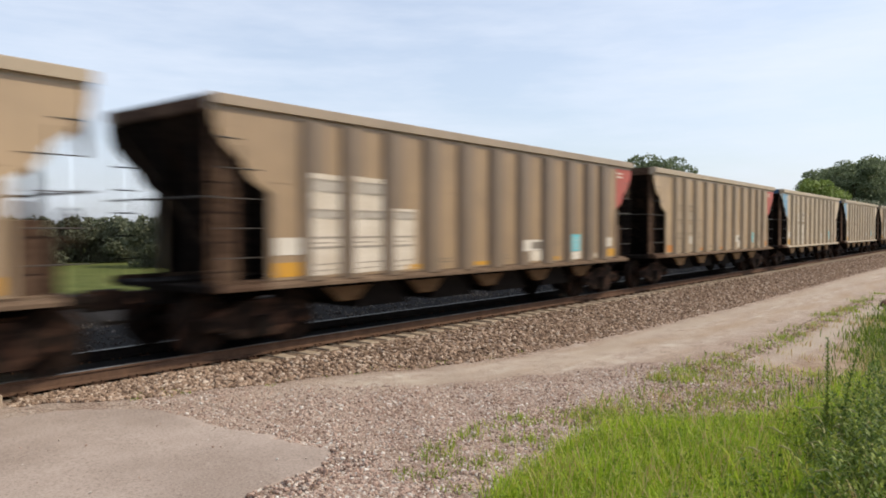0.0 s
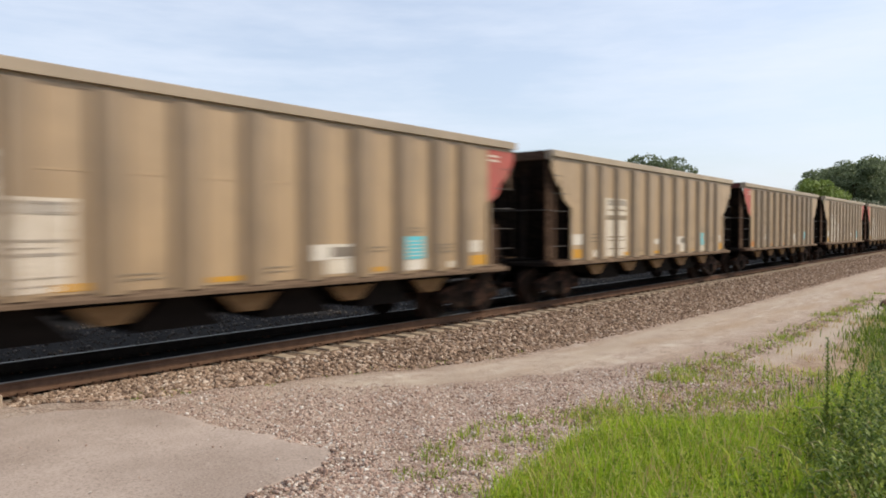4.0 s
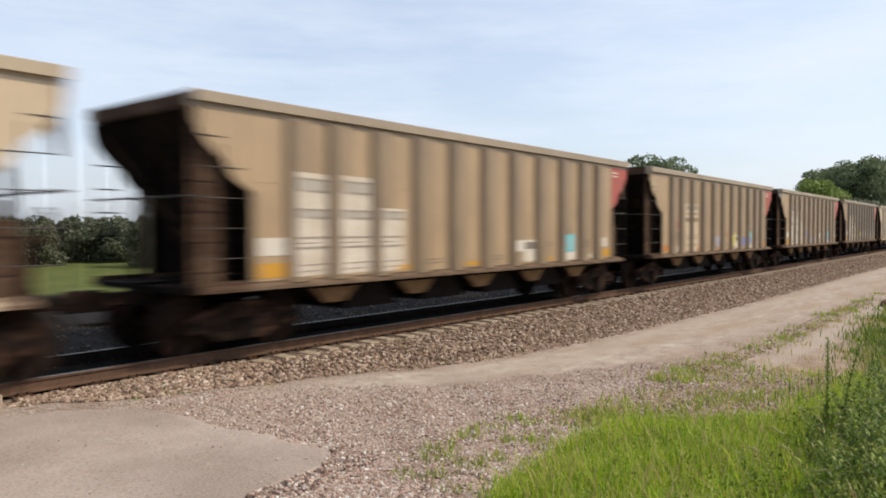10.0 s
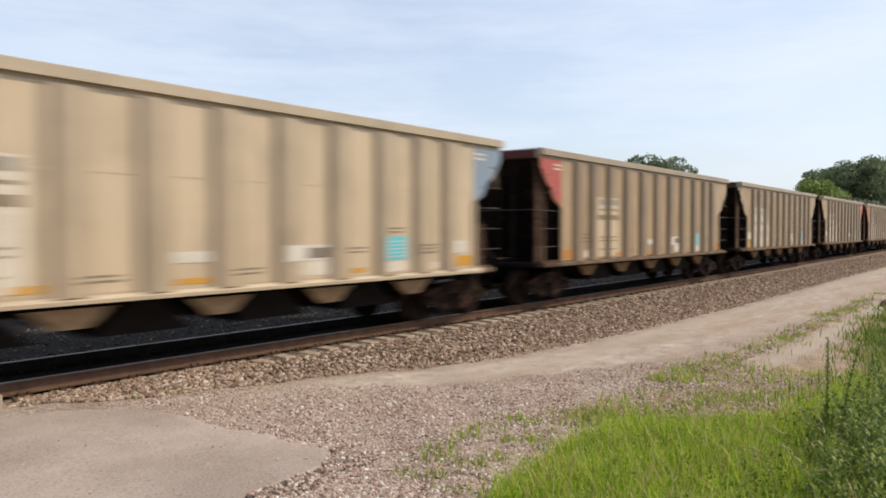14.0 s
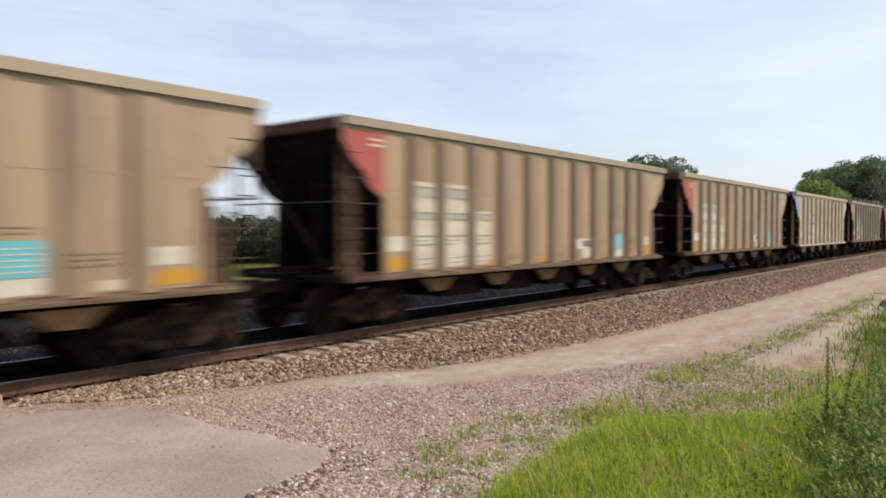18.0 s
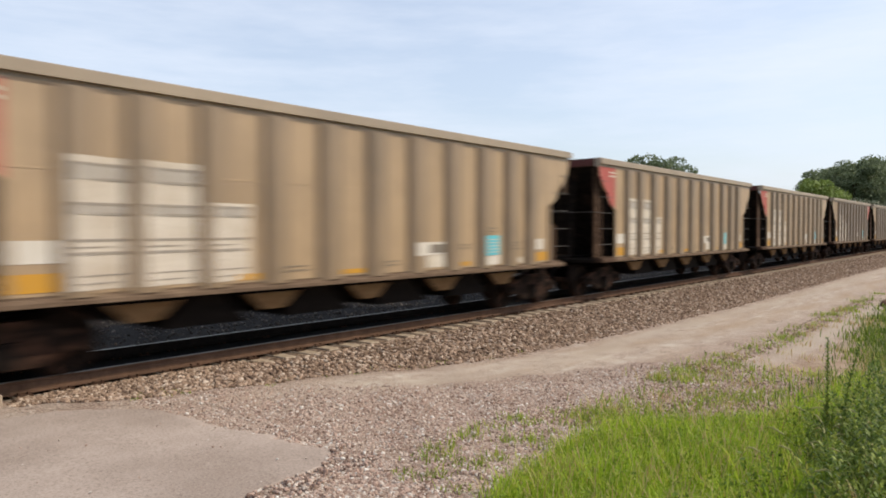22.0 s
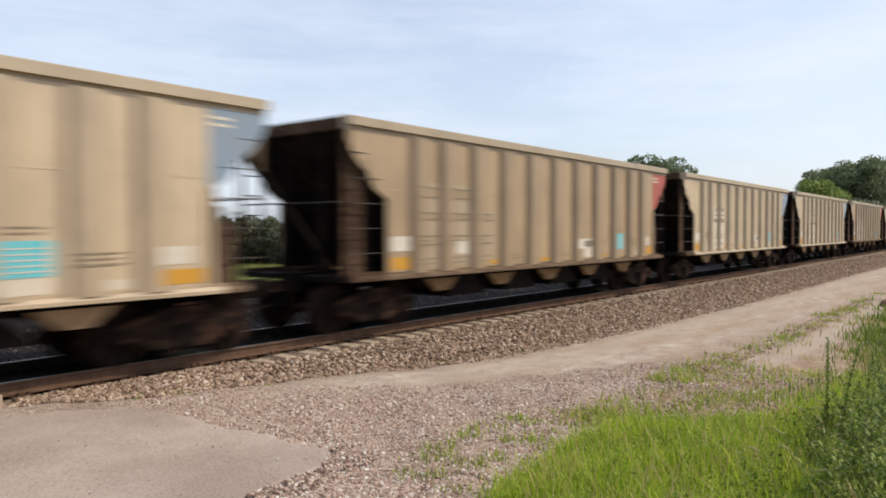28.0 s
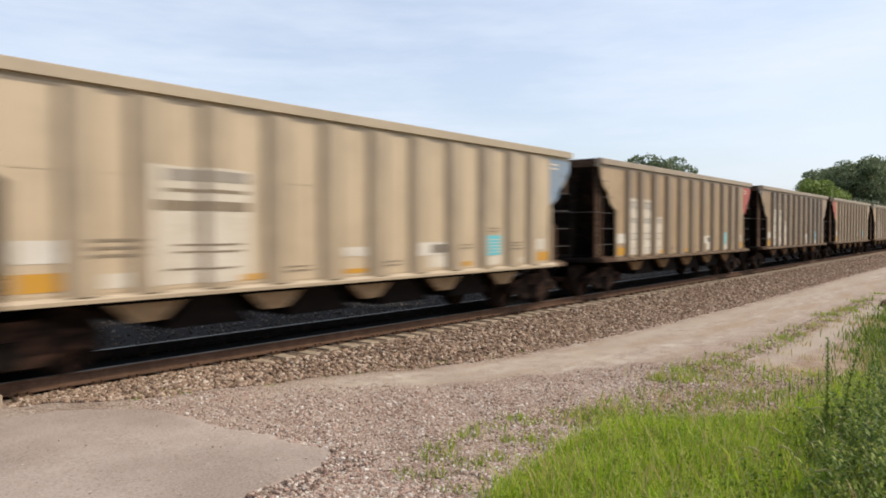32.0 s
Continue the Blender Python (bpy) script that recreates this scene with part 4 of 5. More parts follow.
# kind of lettering, paint, colour of the front and rear corner, extras
TRAIN = [
    ("white", "tan", "", "", ""), ("white", "brown", "", "", ""), ("white", "sand", "", "", ""),
    ("white", "umber", "", "red", ""), ("faded", "sand", "", "red", "orange"), ("cream", "tan", "blue", "", ""), ("pale", "tan", "blue", "", ""),
    ("white", "brown", "", "red", ""), ("cream", "sand", "", "", ""), ("faded", "brown", "red", "", "orange"), ("white", "sand", "", "red", ""),
    ("white", "sand", "red", "", ""), ("white", "brown", "red", "", ""), ("cream", "tan", "blue", "", ""), ("white", "brown", "", "red", ""),
    ("pale", "brown", "", "red", "mixed orange"), ("white", "brown", "", "red", "blues"), ("white", "umber", "", "red", "tags"), ("cream", "tan", "", "grey", ""),
    ("pale", "brown", "red", "", "orange"), ("white", "brown", "", "", ""), ("white", "brown", "", "red", ""), ("white", "sand", "red", "", "square"),
    ("white", "brown", "red", "", "square"), ("white", "sand", "red", "", "square"), ("cream", "tan", "blue", "", ""), ("white", "umber", "", "red", ""),
    ("white", "brown", "red", "", ""), ("white", "brown", "red", "", ""), ("white", "brown", "red", "", ""), ("white", "umber", "", "red", ""),
    ("faded", "umber", "", "red", ""), ("white", "brown", "", "red", ""), ("cream", "tan", "", "grey", ""), ("faded", "sand", "", "red", "square"),
    ("cream", "tan", "", "grey", ""), ("cream", "tan", "", "grey", ""), ("white", "sand", "", "red", ""), ("cream", "tan", "", "grey", ""),
    ("white", "brown", "", "red", ""), ("white", "umber", "", "", ""), ("faded", "brown", "red", "", ""), ("white", "brown", "", "", ""),
    ("cream", "tan", "", "", ""), ("white", "brown", "", "", ""),
]
WORDS = {"tan": "pale tan", "sand": "sandy tan", "brown": "dusty brown", "umber": "dark brown"}
PITCH, SPEED, FIRST = 16.18, 17.82, 13.25


TRUE_LENGTH, SHORTENED = 0.984, set()


def shorten(obs):
    """Brings the body drawn 14.7 m long to its true 14.46 m; trucks and couplers keep their size."""
    for o in obs:
        kind = o.name.split(".")[0]
        if kind in ("coupler", "air_hose", "brake_wheel"):
            continue
        o.location.x *= TRUE_LENGTH
        if kind == "bogie":
            continue
        for q in [o] + list(o.children):
            if q.data.name not in SHORTENED:
                SHORTENED.add(q.data.name)
                q.data.transform(Matrix.Scale(TRUE_LENGTH, 4, (1, 0, 0)))


def build_train():
    base, cars = {}, []
    for n, (kind, paint, front, rear, extra) in enumerate(TRAIN):
        if paint not in base:
            base[paint] = car = build_car(PAINT[paint])
            shorten(car.children)
        else:
            car = copy_thing(base[paint], pose(0, TRACK_Y, 0))
        cars.append((n, car))
    for n, car in cars:
        kind, paint, front, rear, extra = TRAIN[n]
        x = FIRST + PITCH * (n - 3)
        car.matrix_basis = pose(x, TRACK_Y, 0)
        TRAIN_PAINT[car.name] = paint
        built = set(car.children_recursive)
        decorate(car, kind, front, rear, extra)
        shorten([o for o in car.children_recursive if o not in built])
        mark = {"white": "white lettering panels", "faded": "worn-off lettering", "cream": "pale lettering panel", "pale": "faint lettering"}[kind]
        tint = (front or rear) and ", " + {"red": "red", "blue": "blue", "grey": "grey-blue"}[front or rear] + " corner"
        tagged(car, WORDS[paint] + " coal hopper car with " + mark + (tint or "") + (", graffiti" if extra.split(" ")[0] in ("tags", "blues", "mixed") else ""), "freight car", "coal train")
    return cars


# ---- plants ----
def blades(name, count, xr, yfun, h, mat, width=0.006, lean=0.35, clump=0.0):
    """Grass blades of three bent segments, joined."""
    x = xr[0] + (xr[1] - xr[0]) * rng.random(count) ** 1.6
    lo, hi = yfun(x)
    y = lo + (hi - lo) * rng.random(count)
    if clump:
        k = max(1, count // 22)
        ci = rng.integers(0, k, count)
        x, y = x[ci] + rng.normal(0, clump, count), y[ci] + rng.normal(0, clump, count)
    if xr[0] < 4.5:
        # a ragged edge towards the road
        x = x + 0.2 * np.sin(y * 2.7) + 0.12 * np.sin(y * 7.1 + 1) + rng.normal(0.05, 0.12, count)
    big = 0.55 + 0.45 * np.sin(x * 1.9 + 1.3 * np.sin(y * 2.2)) * np.sin(y * 2.9 + x * 0.7)
    z = height(x, y) - 0.01
    hh = (h[0] + (h[1] - h[0]) * rng.random(count) ** 1.5) * (0.6 + 0.5 * big)
    a = rng.random(count) * 6.283
    ln = lean * hh * (0.3 + rng.random(count))
    w = width * (0.6 + 0.8 * rng.random(count)) * (1 + 0.03 * x)
    dx, dy = np.cos(a), np.sin(a)
    rows = []
    for f, bend, ww in ((0.0, 0.0, 1.0), (0.45, 0.25, 0.9), (0.8, 0.65, 0.6), (1.0, 1.0, 0.08)):
        cx, cy, cz = x + dx * ln * bend, y + dy * ln * bend, z + hh * f * (1 - 0.12 * bend)
        rows.append(np.stack([cx - dy * w * ww, cy + dx * w * ww, cz], -1))
        rows.append(np.stack([cx + dy * w * ww, cy - dx * w * ww, cz], -1))
    v = np.stack(rows, 1)
    q = np.array([(0, 1, 3, 2), (2, 3, 5, 4), (4, 5, 7, 6)])
    faces = (q[None] + 8 * np.arange(count)[:, None, None]).reshape(-1, 4)
    return bulk(name, v.reshape(-1, 3).tolist(), faces.tolist(), mat)


def leaf_cloud(centres, radii, count, size, seed, mat, name, parent, droop=0.0):
    """Small leaf sprays over lobes, with gaps and an uneven outline."""
    r = np.random.default_rng(seed)
    pick = r.integers(0, len(centres), count)
    d = r.normal(0, 1, (count, 3))
    d /= np.linalg.norm(d, axis=1)[:, None]
    rad = r.uniform(0.55, 1.08, count) ** 0.7
    p = centres[pick] + d * radii[pick][:, None] * rad[:, None] * np.array([1, 1, 0.8])
    u = r.normal(0, 1, (count, 3))
    u /= np.linalg.norm(u, axis=1)[:, None]
    w = np.cross(u, r.normal(0, 1, (count, 3)))
    w /= np.linalg.norm(w, axis=1)[:, None]
    s = size * r.uniform(0.5, 1.3, count)[:, None]
    v = np.stack([p - u * s, p + w * s * 0.55, p + u * s * 1.2, p - w * s * 0.5], 1)
    faces = np.arange(count * 4).reshape(-1, 4)
    ob = bulk(name, v.reshape(-1, 3).tolist(), faces.tolist(), mat)
    ob.parent = parent
    return ob


def build_tree(h, spread_r, lobes, leaves, size, seed, mat, label, low=0.28):
    r = np.random.default_rng(seed)
    tree = tagged(new("tree"), label, "tree", "trees beyond the track")
    bm = bmesh.new()
    top = h * 0.75
    rod(bm, (0, 0, -0.3), (0.1, 0.05, h * 0.3), h * 0.028, h * 0.02, 10)
    rod(bm, (0.1, 0.05, h * 0.3), (-0.1, 0.15, top), h * 0.02, h * 0.006, 8)
    centres, radii = [], []
    for k in range(lobes):
        a = r.random() * 6.283
        f = r.random()
        z = h * (low + (0.9 - low) * f)
        reach = spread_r * (0.25 + 0.75 * math.sin(min(1.0, 0.25 + 0.9 * (1 - abs(f - 0.4))) * 1.57)) * r.uniform(0.35, 0.95)
        c = np.array([math.cos(a) * reach, math.sin(a) * reach, z])
        centres.append(c)
        radii.append(spread_r * r.uniform(0.22, 0.42))
        if k < 9:
            rod(bm, (0, 0.1, h * (0.22 + 0.45 * f)), tuple(c), h * 0.008, h * 0.003, 5)
    part("trunk", bm, BARK, tree)
    leaf_cloud(np.array(centres), np.array(radii), leaves, size, seed + 1, mat, "crown", tree)
    return tree


def build_trees():
    def ground_z(x, y):
        return float(height(np.array([float(x)]), np.array([float(y)]))[0])

    oak = build_tree(17.2, 9.0, 64, 22000, 0.3, 3, LEAF_DARK, "tall dark-green broadleaf tree with a rounded crown")
    elm = build_tree(17.0, 5.4, 52, 15000, 0.27, 11, LEAF_DARK, "dark-green broadleaf tree with an uneven crown")
    young = build_tree(11.8, 4.2, 34, 7000, 0.32, 23, LEAF_LIGHT, "bright light-green young broadleaf tree")
    scrub = build_tree(6.0, 4.2, 34, 6000, 0.28, 31, LEAF_FAR, "low grey-green scrub tree at the field's edge", 0.06)
    bush = build_tree(5.0, 3.8, 28, 5000, 0.26, 41, LEAF_FAR, "rounded grey-green bush at the field's edge", 0.06)

    def along(px, dist):
        """A spot at a bearing (as a tangent from the outlook's heading) and a distance."""
        c, s = math.cos(HEADING), math.sin(HEADING)
        return (c + px * s) * dist, (s - px * c) * dist

    used = set()

    def put(kind, tan, dist, turn, dz=0.0):
        x, y = along(tan, dist)
        m = pose(x, y, ground_z(x, y) + dz, 0, 0, turn)
        if kind in used:
            return copy_thing(kind, m)
        used.add(kind)
        kind.matrix_basis = m
        return kind

    # wood far down the line
    for tan, dist, turn in ((0.585, 150, 10), (0.64, 158, 80), (0.55, 162, 200), (0.62, 170, 140), (0.69, 160, 300), (0.60, 185, 30), (0.66, 190, 110), (0.73, 175, 250)):
        put(oak, tan, dist, turn)
    for tan, dist, turn in ((0.535, 160, 40), (0.305, 118, 15), (0.57, 140, 220), (0.63, 146, 330), (0.72, 150, 70)):
        put(elm, tan, dist, turn)
    for tan, dist, turn in ((0.512, 128, 0), (0.533, 126, 120)):
        put(young, tan, dist, turn)
    # hedgerow beyond the meadow
    for k in range(26):
        tan = -0.68 + 0.042 * k + random.uniform(-0.015, 0.015)
        put(scrub if k % 3 else bush, tan, 92 + random.uniform(-6, 10), random.uniform(0, 360))
    for k in range(12):
        put(scrub, 0.3 + 0.03 * k, 100 + random.uniform(-6, 10), random.uniform(0, 360))


def build_weed(h, leaves, seed, label, reach=1.0):
    r = random.Random(seed)
    weed = tagged(new("tall_weed"), label, "weed", "tall roadside weeds")
    bm = bmesh.new()
    p, tip = Vector((0, 0, -0.03)), []
    bend = Vector((r.uniform(-0.08, 0.08), r.uniform(-0.08, 0.08), 0))
    for k in range(6):
        q = p + Vector((bend.x * k / 5, bend.y * k / 5, h / 6))
        rod(bm, p, q, 0.008 * (1 - k / 7), 0.008 * (1 - (k + 1) / 7), 5)
        tip.append((p.copy(), q.copy()))
        p = q
    part("stem", bm, WEED_STEM, weed)
    verts, faces = [], []
    for k in range(leaves):
        f = 0.08 + 0.92 * (k / leaves)
        a, b = tip[min(5, int(f * 6))]
        base = a.lerp(b, f * 6 % 1)
        ang = k * 2.4 + r.uniform(-0.3, 0.3)
        ln = 0.17 * reach * (1.15 - 0.75 * f) * r.uniform(0.7, 1.2) * (h / 1.2) ** 0.5
        d, w = Vector((math.cos(ang), math.sin(ang), 0)), 0.011 * r.uniform(0.8, 1.3)
        side = Vector((-d.y, d.x, 0)) * w
        mid, end = base + d * ln * 0.5 + Vector((0, 0, ln * 0.45)), base + d * ln + Vector((0, 0, ln * r.uniform(0.1, 0.6)))
        i = len(verts)
        verts += [tuple(base - side * 0.4), tuple(base + side * 0.4), tuple(mid + side), tuple(mid - side), tuple(end)]
        faces += [(i, i + 1, i + 2, i + 3), (i + 3, i + 2, i + 4)]
    foliage = bulk("foliage", verts, faces, WEED_LEAF)
    foliage.parent = weed
    return weed


def build_foxtail(h, seed):
    r = random.Random(seed)
    tail = tagged(new("foxtail_grass"), "arching foxtail grass stalk with a pale seed head", "grass", "foxtail stalks")
    bm, p = bmesh.new(), Vector((0, 0, -0.02))
    ang = r.uniform(0, 6.28)
    d, pts = Vector((math.cos(ang), math.sin(ang), 0)), []
    for k in range(8):
        f = k / 7
        q = Vector((0, 0, h * f * (1 - 0.12 * f * f))) + d * (0.35 * h * f ** 2.2) - Vector((0, 0, 0.10 * h * max(0, f - 0.75) * 4))
        pts.append(q)
    for a, b in zip(pts[:-1], pts[1:]):
        rod(bm, a, b, 0.003, 0.0025, 4)
    part("stalk", bm, WEED_STEM, tail)
    bm = bmesh.new()
    rod(bm, pts[-2], pts[-1], 0.006, 0.0075, 7)
    rod(bm, pts[-1], pts[-1] + (pts[-1] - pts[-2]) * 0.6 - Vector((0, 0, 0.02)), 0.0075, 0.002, 7)
    part("seed_head", bm, SEED, tail)
    return tail


def build_verge():
    def strip(x):
        return np.full_like(x, -1.4), grass_edge(x)

    tagged(blades("grass", 88000, (4.25, 13.5), strip, (0.08, 0.33), GRASS, 0.0042, 0.45), "bright green uncut roadside grass", "grass", kind="stuff")
    tagged(blades("grass", 16000, (3.5, 26), lambda x: (-7.0 + 1.5 * np.sin(x * 0.9), -1.3 + 0 * x), (0.15, 0.45), GRASS, 0.009), "uncut grass behind the verge", "grass", kind="stuff")
    tagged(blades("grass", 15000, (9.5, 34), lambda x: (grass_edge(x) - 1.5, grass_edge(x) + lerp(x, (10, 14, 18), (-0.1, 0.05, 0.15))), (0.08, 0.30), WEED_LEAF, 0.006, 0.5, 0.3), "taller green grass along the verge", "grass", kind="stuff")
    tagged(blades("weeds", 1500, (4.6, 12), lambda x: (grass_edge(x) - 0.3, grass_edge(x) + 1.2), (0.04, 0.15), LOW_WEED, 0.005, 0.6, 0.09), "sparse low weeds in the gravel", "weeds", kind="stuff")
    tagged(blades("dry_grass", 2600, (4.3, 14), lambda x: (np.full_like(x, -0.5), grass_edge(x) - 0.1), (0.2, 0.42), DRY, 0.004, 0.5, 0.12), "reddish dry stalks among the grass", "grass", kind="stuff")
    tagged(blades("weeds", 600, (4.6, 12), lambda x: (toe(x) - 0.15, toe(x) + 0.15), (0.02, 0.07), LOW_WEED, 0.004, 0.8, 0.05), "thin green growth along the foot of the ballast", "weeds", kind="stuff")
    tagged(blades("grass", 1500, (4.2, 16), lambda x: (np.full_like(x, -0.8), grass_edge(x)), (0.35, 0.6), DRY, 0.0022, 0.7), "fine pale seed stalks above the grass", "grass", kind="stuff")
    tagged(blades("weeds", 2300, (7.6, 13.5), lambda x: (grass_edge(x) - 0.3, lerp(x, (7.6, 10, 13), (4.3, 4.3, 4.4))), (0.05, 0.22), LOW_WEED, 0.005, 0.7, 0.2), "loose green weeds on the rough gravel", "weeds", kind="stuff")
    tagged(blades("dry_grass", 900, (4.6, 8), lambda x: (np.full_like(x, -0.7), 0.9 + 0 * x), (0.35, 0.75), DRY, 0.003, 0.6, 0.1), "dry yellow stalks among the tall weeds", "grass", kind="stuff")
    tagged(blades("weeds", 1500, (11, 34), lambda x: (3.95 + 0 * x, 4.6 + 0 * x), (0.06, 0.22), LOW_WEED, 0.005, 0.8, 0.13), "strip of low weeds between the wheel tracks", "weeds", kind="stuff")
    tagged(blades("weeds", 500, (4.6, 7.4), lambda x: (grass_edge(x) - 0.1, grass_edge(x) + 1.1), (0.03, 0.12), LOW_WEED, 0.005, 0.7, 0.06), "small weed tufts on the gravel", "weeds", kind="stuff")
    tagged(blades("grass", 5200, (4.6, 10.5), lambda x: (-0.9 + 0 * x, lerp(x, (4.6, 7, 10.5), (1.4, 2.2, 2.0))), (0.28, 0.58), GRASS, 0.004, 0.45, 0.12), "light green tall grass among the weeds", "grass", kind="stuff")
    tagged(blades("dry_grass", 900, (8, 26), lambda x: (grass_edge(x), 4.6 + 0 * x), (0.08, 0.26), DRY, 0.004, 0.8, 0.14), "straw-coloured stalks on the rough gravel", "grass", kind="stuff")
    r = np.random.default_rng(79)
    bx = 4.2 + 4.6 * r.random(420) ** 1.2
    by = -0.6 + (grass_edge(bx) - 0.1 + 0.6) * r.random(420)
    low = leaf_cloud(np.stack([bx, by, height(bx, by) + r.uniform(0.06, 0.26, 420)], -1), r.uniform(0.06, 0.16, 420), 15000, 0.016, 80, LOW_WEED, "weeds", None)
    tagged(low, "fine-leaved green weeds among the grass", "weeds", kind="stuff")
    r = np.random.default_rng(77)
    bx = 4.6 + 4.2 * r.random(330) ** 1.2
    by = r.uniform(-0.9, 1.0, 330) + 1.1 * r.random(330) ** 2
    spots = np.stack([bx, by, height(bx, by) + r.uniform(0.04, 0.3, 330)], -1)
    herb = leaf_cloud(spots, r.uniform(0.07, 0.2, 330), 11000, 0.024, 78, WEED_LEAF, "weeds", None)
    tagged(herb, "lush broad-leaved green weeds", "weeds", kind="stuff")
    kinds = [build_weed(0.95, 95, 5, "tall leafy green weed with narrow leaves"), build_weed(0.8, 80, 6, "leafy green weed with narrow leaves"), build_weed(0.58, 60, 7, "knee-high green weed with narrow leaves")]
    column = build_weed(1.2, 170, 8, "tall slender weed stalk closely set with short leaves", 0.55)
    tails = [build_foxtail(0.8, 1), build_foxtail(0.65, 2)]
    used = set()

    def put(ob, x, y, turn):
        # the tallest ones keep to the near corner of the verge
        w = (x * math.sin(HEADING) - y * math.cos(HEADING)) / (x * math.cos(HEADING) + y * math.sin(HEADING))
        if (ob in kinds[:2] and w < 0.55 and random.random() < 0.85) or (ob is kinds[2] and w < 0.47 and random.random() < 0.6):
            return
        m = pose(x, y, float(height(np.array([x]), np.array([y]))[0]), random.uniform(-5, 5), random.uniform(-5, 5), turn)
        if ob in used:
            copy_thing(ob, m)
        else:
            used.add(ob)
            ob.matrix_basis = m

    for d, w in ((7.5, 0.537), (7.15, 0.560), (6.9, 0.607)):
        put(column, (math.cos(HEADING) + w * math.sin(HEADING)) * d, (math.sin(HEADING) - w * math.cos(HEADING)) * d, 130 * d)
    for k in range(110):
        x = 4.6 + 7.5 * random.random() ** 1.3
        y = random.uniform(-0.8, 0.25 + 0.12 * x)
        put(kinds[random.choice((0, 1, 1, 2, 2, 2))], x, y, random.uniform(0, 360))
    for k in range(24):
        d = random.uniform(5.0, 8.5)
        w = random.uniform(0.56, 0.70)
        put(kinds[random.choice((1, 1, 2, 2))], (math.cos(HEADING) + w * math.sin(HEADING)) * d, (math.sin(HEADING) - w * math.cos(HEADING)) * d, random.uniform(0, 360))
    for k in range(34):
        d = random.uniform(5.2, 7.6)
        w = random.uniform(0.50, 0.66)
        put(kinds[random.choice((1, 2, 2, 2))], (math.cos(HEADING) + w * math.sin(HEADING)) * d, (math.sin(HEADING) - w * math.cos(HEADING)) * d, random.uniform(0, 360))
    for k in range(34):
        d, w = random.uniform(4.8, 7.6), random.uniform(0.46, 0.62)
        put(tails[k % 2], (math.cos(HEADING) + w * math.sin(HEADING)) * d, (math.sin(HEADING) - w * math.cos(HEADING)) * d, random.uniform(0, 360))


def build_rock():
    bm = bmesh.new()
    bmesh.ops.create_icosphere(bm, subdivisions=3, radius=1.0)
    for v in bm.verts:
        k = 1 + 0.28 * noise.noise(v.co * 1.6) + 0.08 * noise.noise(v.co * 5)
        v.co = Vector((v.co.x * 0.5 * k, v.co.y * 0.36 * k, max(-0.08, v.co.z * 0.3 * k)))
    rock = part("boulder", bm, RAIL_STEEL)
    rock.location = (28.2, 3.2, float(height(np.array([28.2]), np.array([3.2]))[0]) + 0.05)
    tagged(rock, "rust-brown boulder beside the dirt road", "rock")


# ---- the place ----
build_ground()
build_asphalt()
CARS = build_train()
build_trees()
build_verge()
build_rock()
build_track()
tagged(scatter("gravel", 1500, (12.5, 30), lambda x: (3.98 + 0 * x, 4.55 + 0 * x), (0.014, 0.034), BALLAST, 0.15), "brown stones along the strip between the wheel tracks", "gravel", kind="stuff")
tagged(scatter("ballast", 1800, (3.6, 7.0), lambda x: (np.full_like(x, 9.3), np.full_like(x, 9.74)), (0.022, 0.042), BALLAST, 0.75), "brown ballast stones over the tie ends", "ballast", kind="stuff")
tagged(scatter("ballast", 2200, (3.6, 40), lambda x: (np.full_like(x, 9.36), np.full_like(x, 9.85)), (0.026, 0.045), BALLAST, -0.55), "brown ballast stones between the tie ends", "ballast", kind="stuff")
tagged(scatter("ballast", 20000, (3.4, 70), lambda x: (toe(x) - 0.1, lerp(x, (3.4, 7.0, 9.0), (9.4, 9.36, 9.27))), (0.022, 0.052), BALLAST, 0.3), "angular brown and grey ballast stones", "ballast", kind="stuff")
tagged(scatter("ballast", 3500, (3.4, 40), lambda x: (np.full_like(x, 10.1), np.full_like(x, 11.3)), (0.022, 0.045), DARK_BALLAST, 0.25), "coal-dusted ballast between the rails, darkened further for shade", "ballast", kind="stuff")
tagged(scatter("ballast", 5000, (0.0, 40), lambda x: (np.full_like(x, 11.6), np.full_like(x, 16.5)), (0.022, 0.05), DARK_BALLAST, 0.3), "dusty ballast beyond the rails, darkened further for shade", "ballast", kind="stuff")
tagged(scatter("gravel", 30000, (3.7, 13), lambda x: (grass_edge(x) - 0.2, lerp(x, (3.7, 4.6, 5.5, 9, 13), (4.9, 9.0, 8.8, 6.4, 5.3))), (0.006, 0.017), PINK, 0.15), "fine pinkish gravel", "gravel", kind="stuff")
tagged(scatter("gravel", 8500, (3.8, 13), lambda x: (grass_edge(x) - 0.2, lerp(x, (3.8, 4.6, 6, 9, 13), (5.0, 8.6, 8.3, 6.0, 5.2))), (0.010, 0.026), PINK, 0.15), "loose pink and white quartzite gravel", "gravel", kind="stuff")

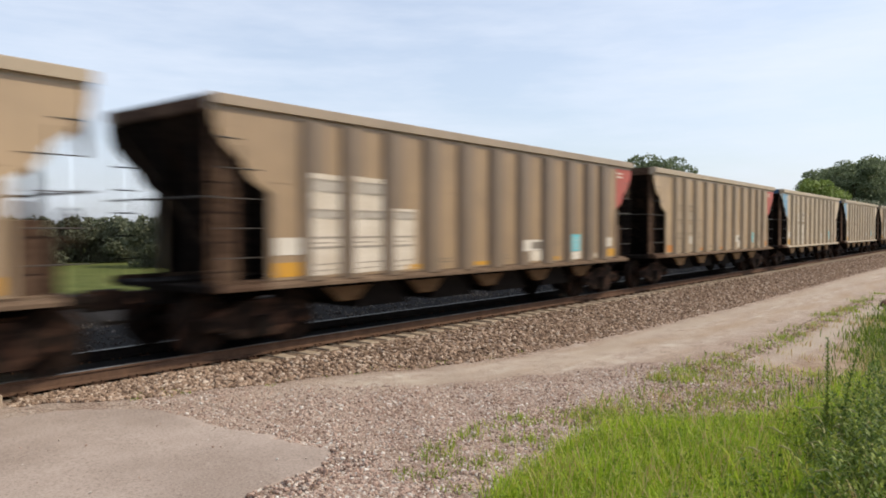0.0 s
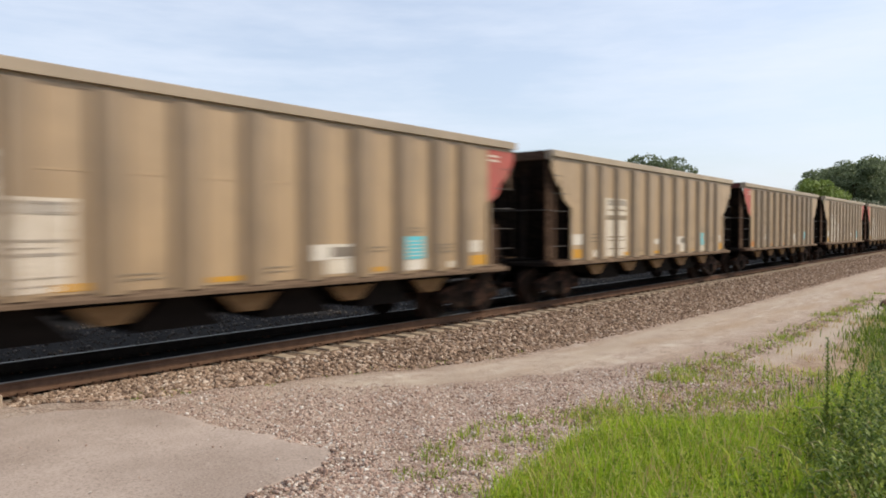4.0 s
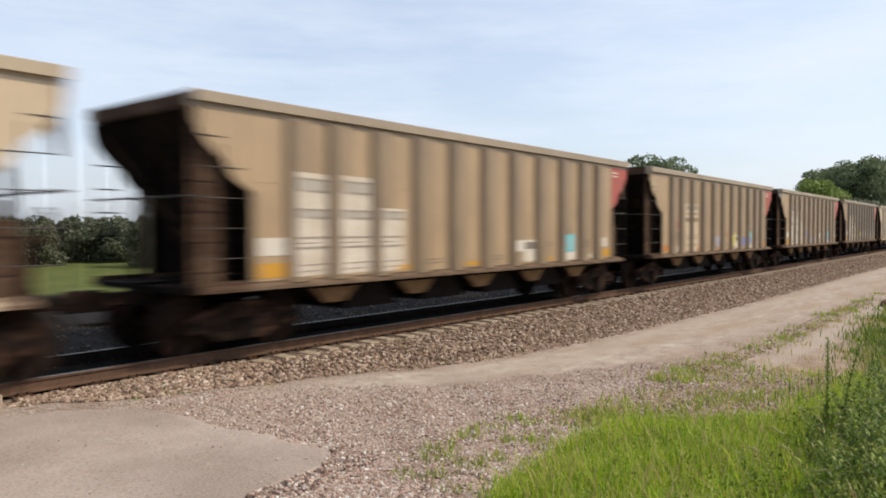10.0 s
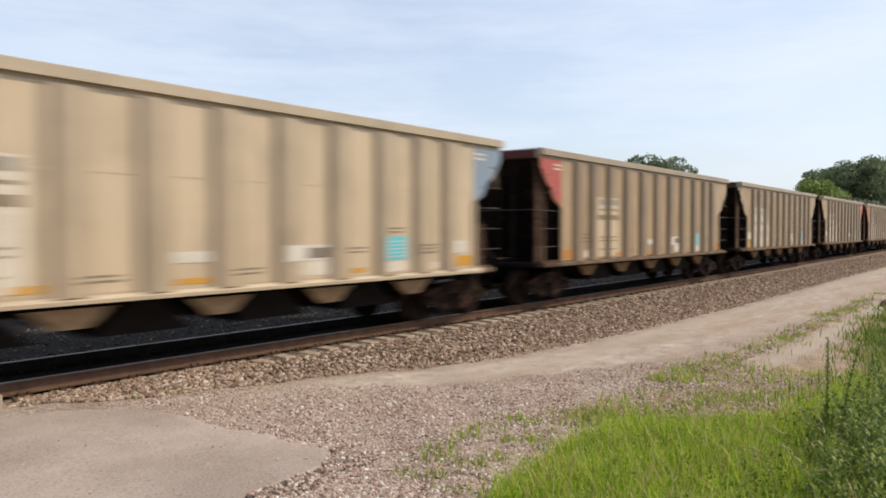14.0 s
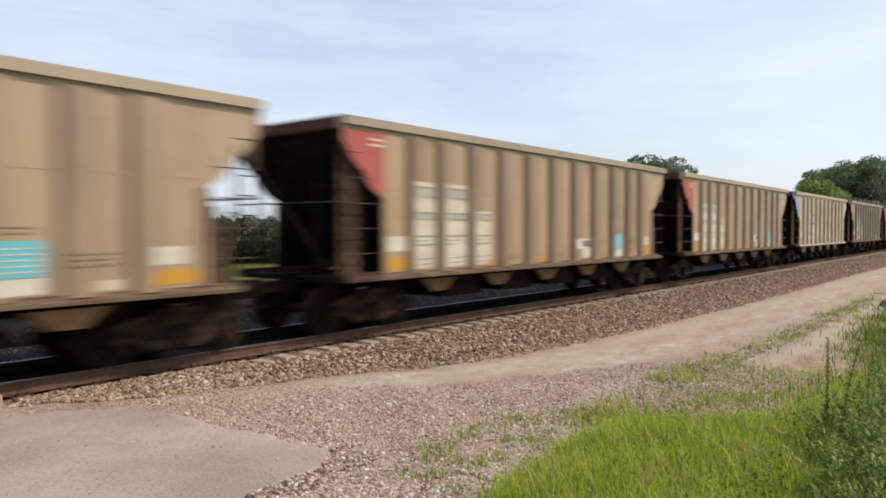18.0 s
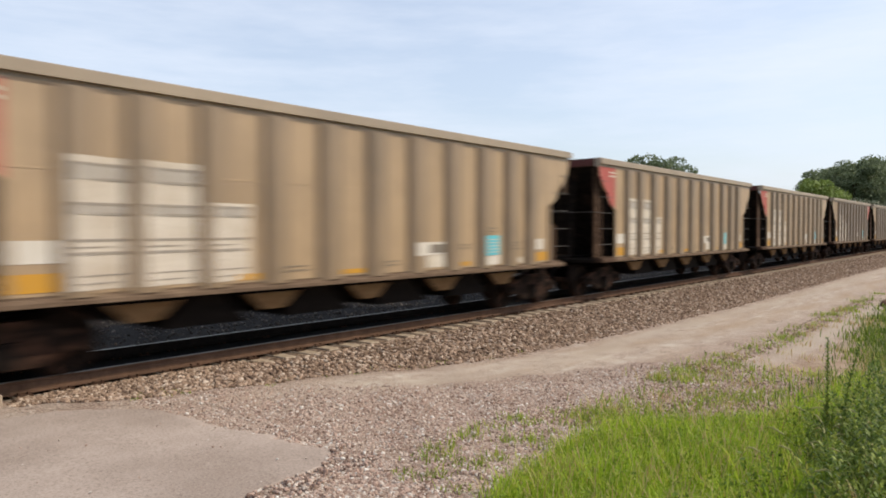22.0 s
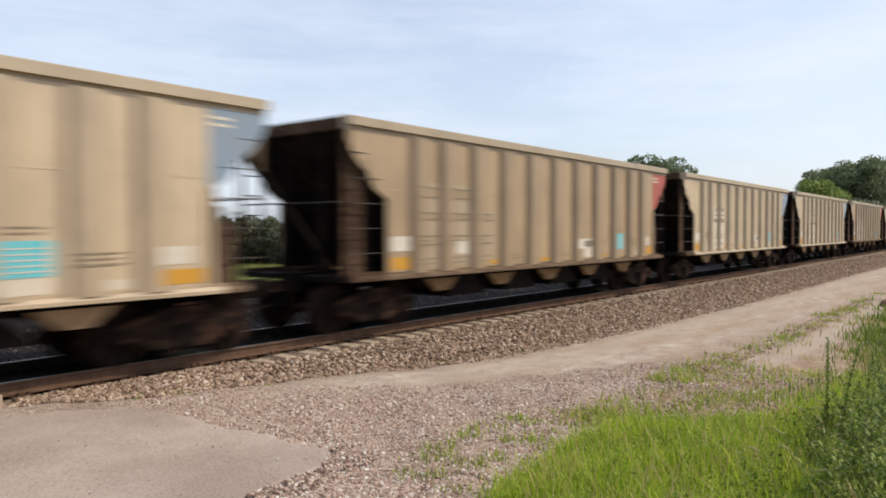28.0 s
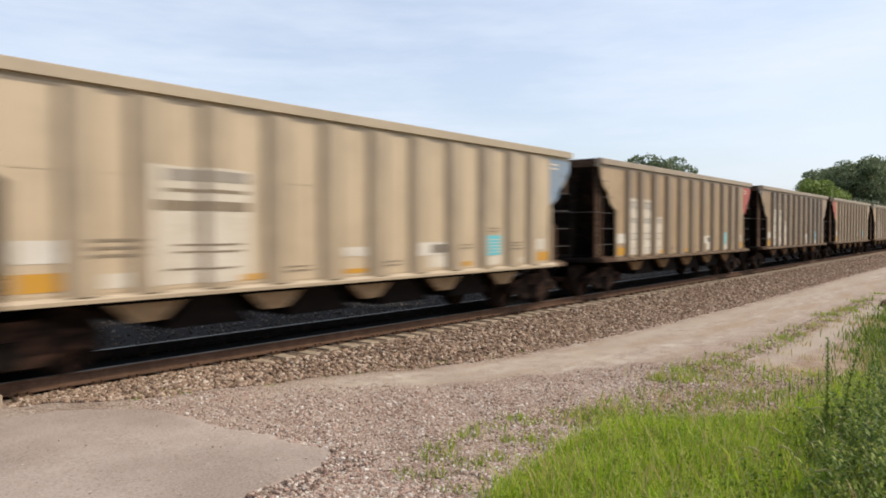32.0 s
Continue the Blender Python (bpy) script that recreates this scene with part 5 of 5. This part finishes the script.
tagged(scatter("gravel", 6000, (4.2, 13), lambda x: (grass_edge(x) - 0.1, lerp(x, (4.2, 5.5, 9, 13), (5.2, 7.6, 5.7, 5.0))), (0.011, 0.030), PINK, 0.12), "coarse pink and grey stones on the gravel", "gravel", kind="stuff")

tagged(scatter("gravel", 2600, (7.4, 13.6), lambda x: (grass_edge(x) - 0.3, lerp(x, (7.4, 14), (4.6, 4.2))), (0.014, 0.034), BALLAST, 0.15), "brown stones on the rough edge of the verge", "gravel", kind="stuff")
tagged(scatter("gravel", 420, (3.35, 4.9), lambda x: (lerp(x, (3.3, 4.3, 4.9), (4.3, 4.55, 4.6)), lerp(x, (3.3, 4.3, 4.9), (4.66, 4.85, 5.3))), (0.010, 0.030), PINK, 0.3, over=0.02), "loose pink and grey stones along the broken edge of the asphalt", "gravel", kind="stuff")
tagged(scatter("gravel", 110, (1.5, 5.0), lambda x: (3.2 + 0.0 * x, 8.6 - 0.5 * (x - 1.5)), (0.005, 0.016), PINK, 0.3, over=0.036), "stray stones on the asphalt", "gravel", kind="stuff")


def motions():
    # the train keeps an almost even pace: small leads and lags in metres
    drift = ((0.0, 0.05), (2.0, 0.2), (3.0, 0.18), (6.0, 0.05), (7.0, 0.03), (8.0, 0.04), (10.0, -0.04), (14.0, -0.17), (18.0, -0.2), (20.0, -0.28), (21.0, -0.14), (23.0, -0.10), (25.0, -0.28), (28.0, 0.12), (29.0, 0.10), (31.0, 0.13), (32.0, 0.2))
    for n, car in CARS:
        x = FIRST + PITCH * (n - 3)
        walk(car, [(t, pose(x - SPEED * t + d, TRACK_Y, 0)) for t, d in drift])
    # wheels of 0.457 m radius roll without slip; all the wheelsets turn as one
    sets = [o for _, car in CARS for o in car.children_recursive if o.name.startswith("wheelset")]
    step = math.degrees(SPEED / 0.457 / FPS)
    walk(sets[0], [(k / FPS, pose(0, 0, 0, 0, -step * k, 0)) for k in range(32 * FPS + 1)])
    keys = sets[0].animation_data
    for o in sets[1:]:
        o.rotation_mode = "QUATERNION"
        o.animation_data_create()
        o.animation_data.action = keys.action
        o.animation_data.action_slot = keys.action_slot


motions()
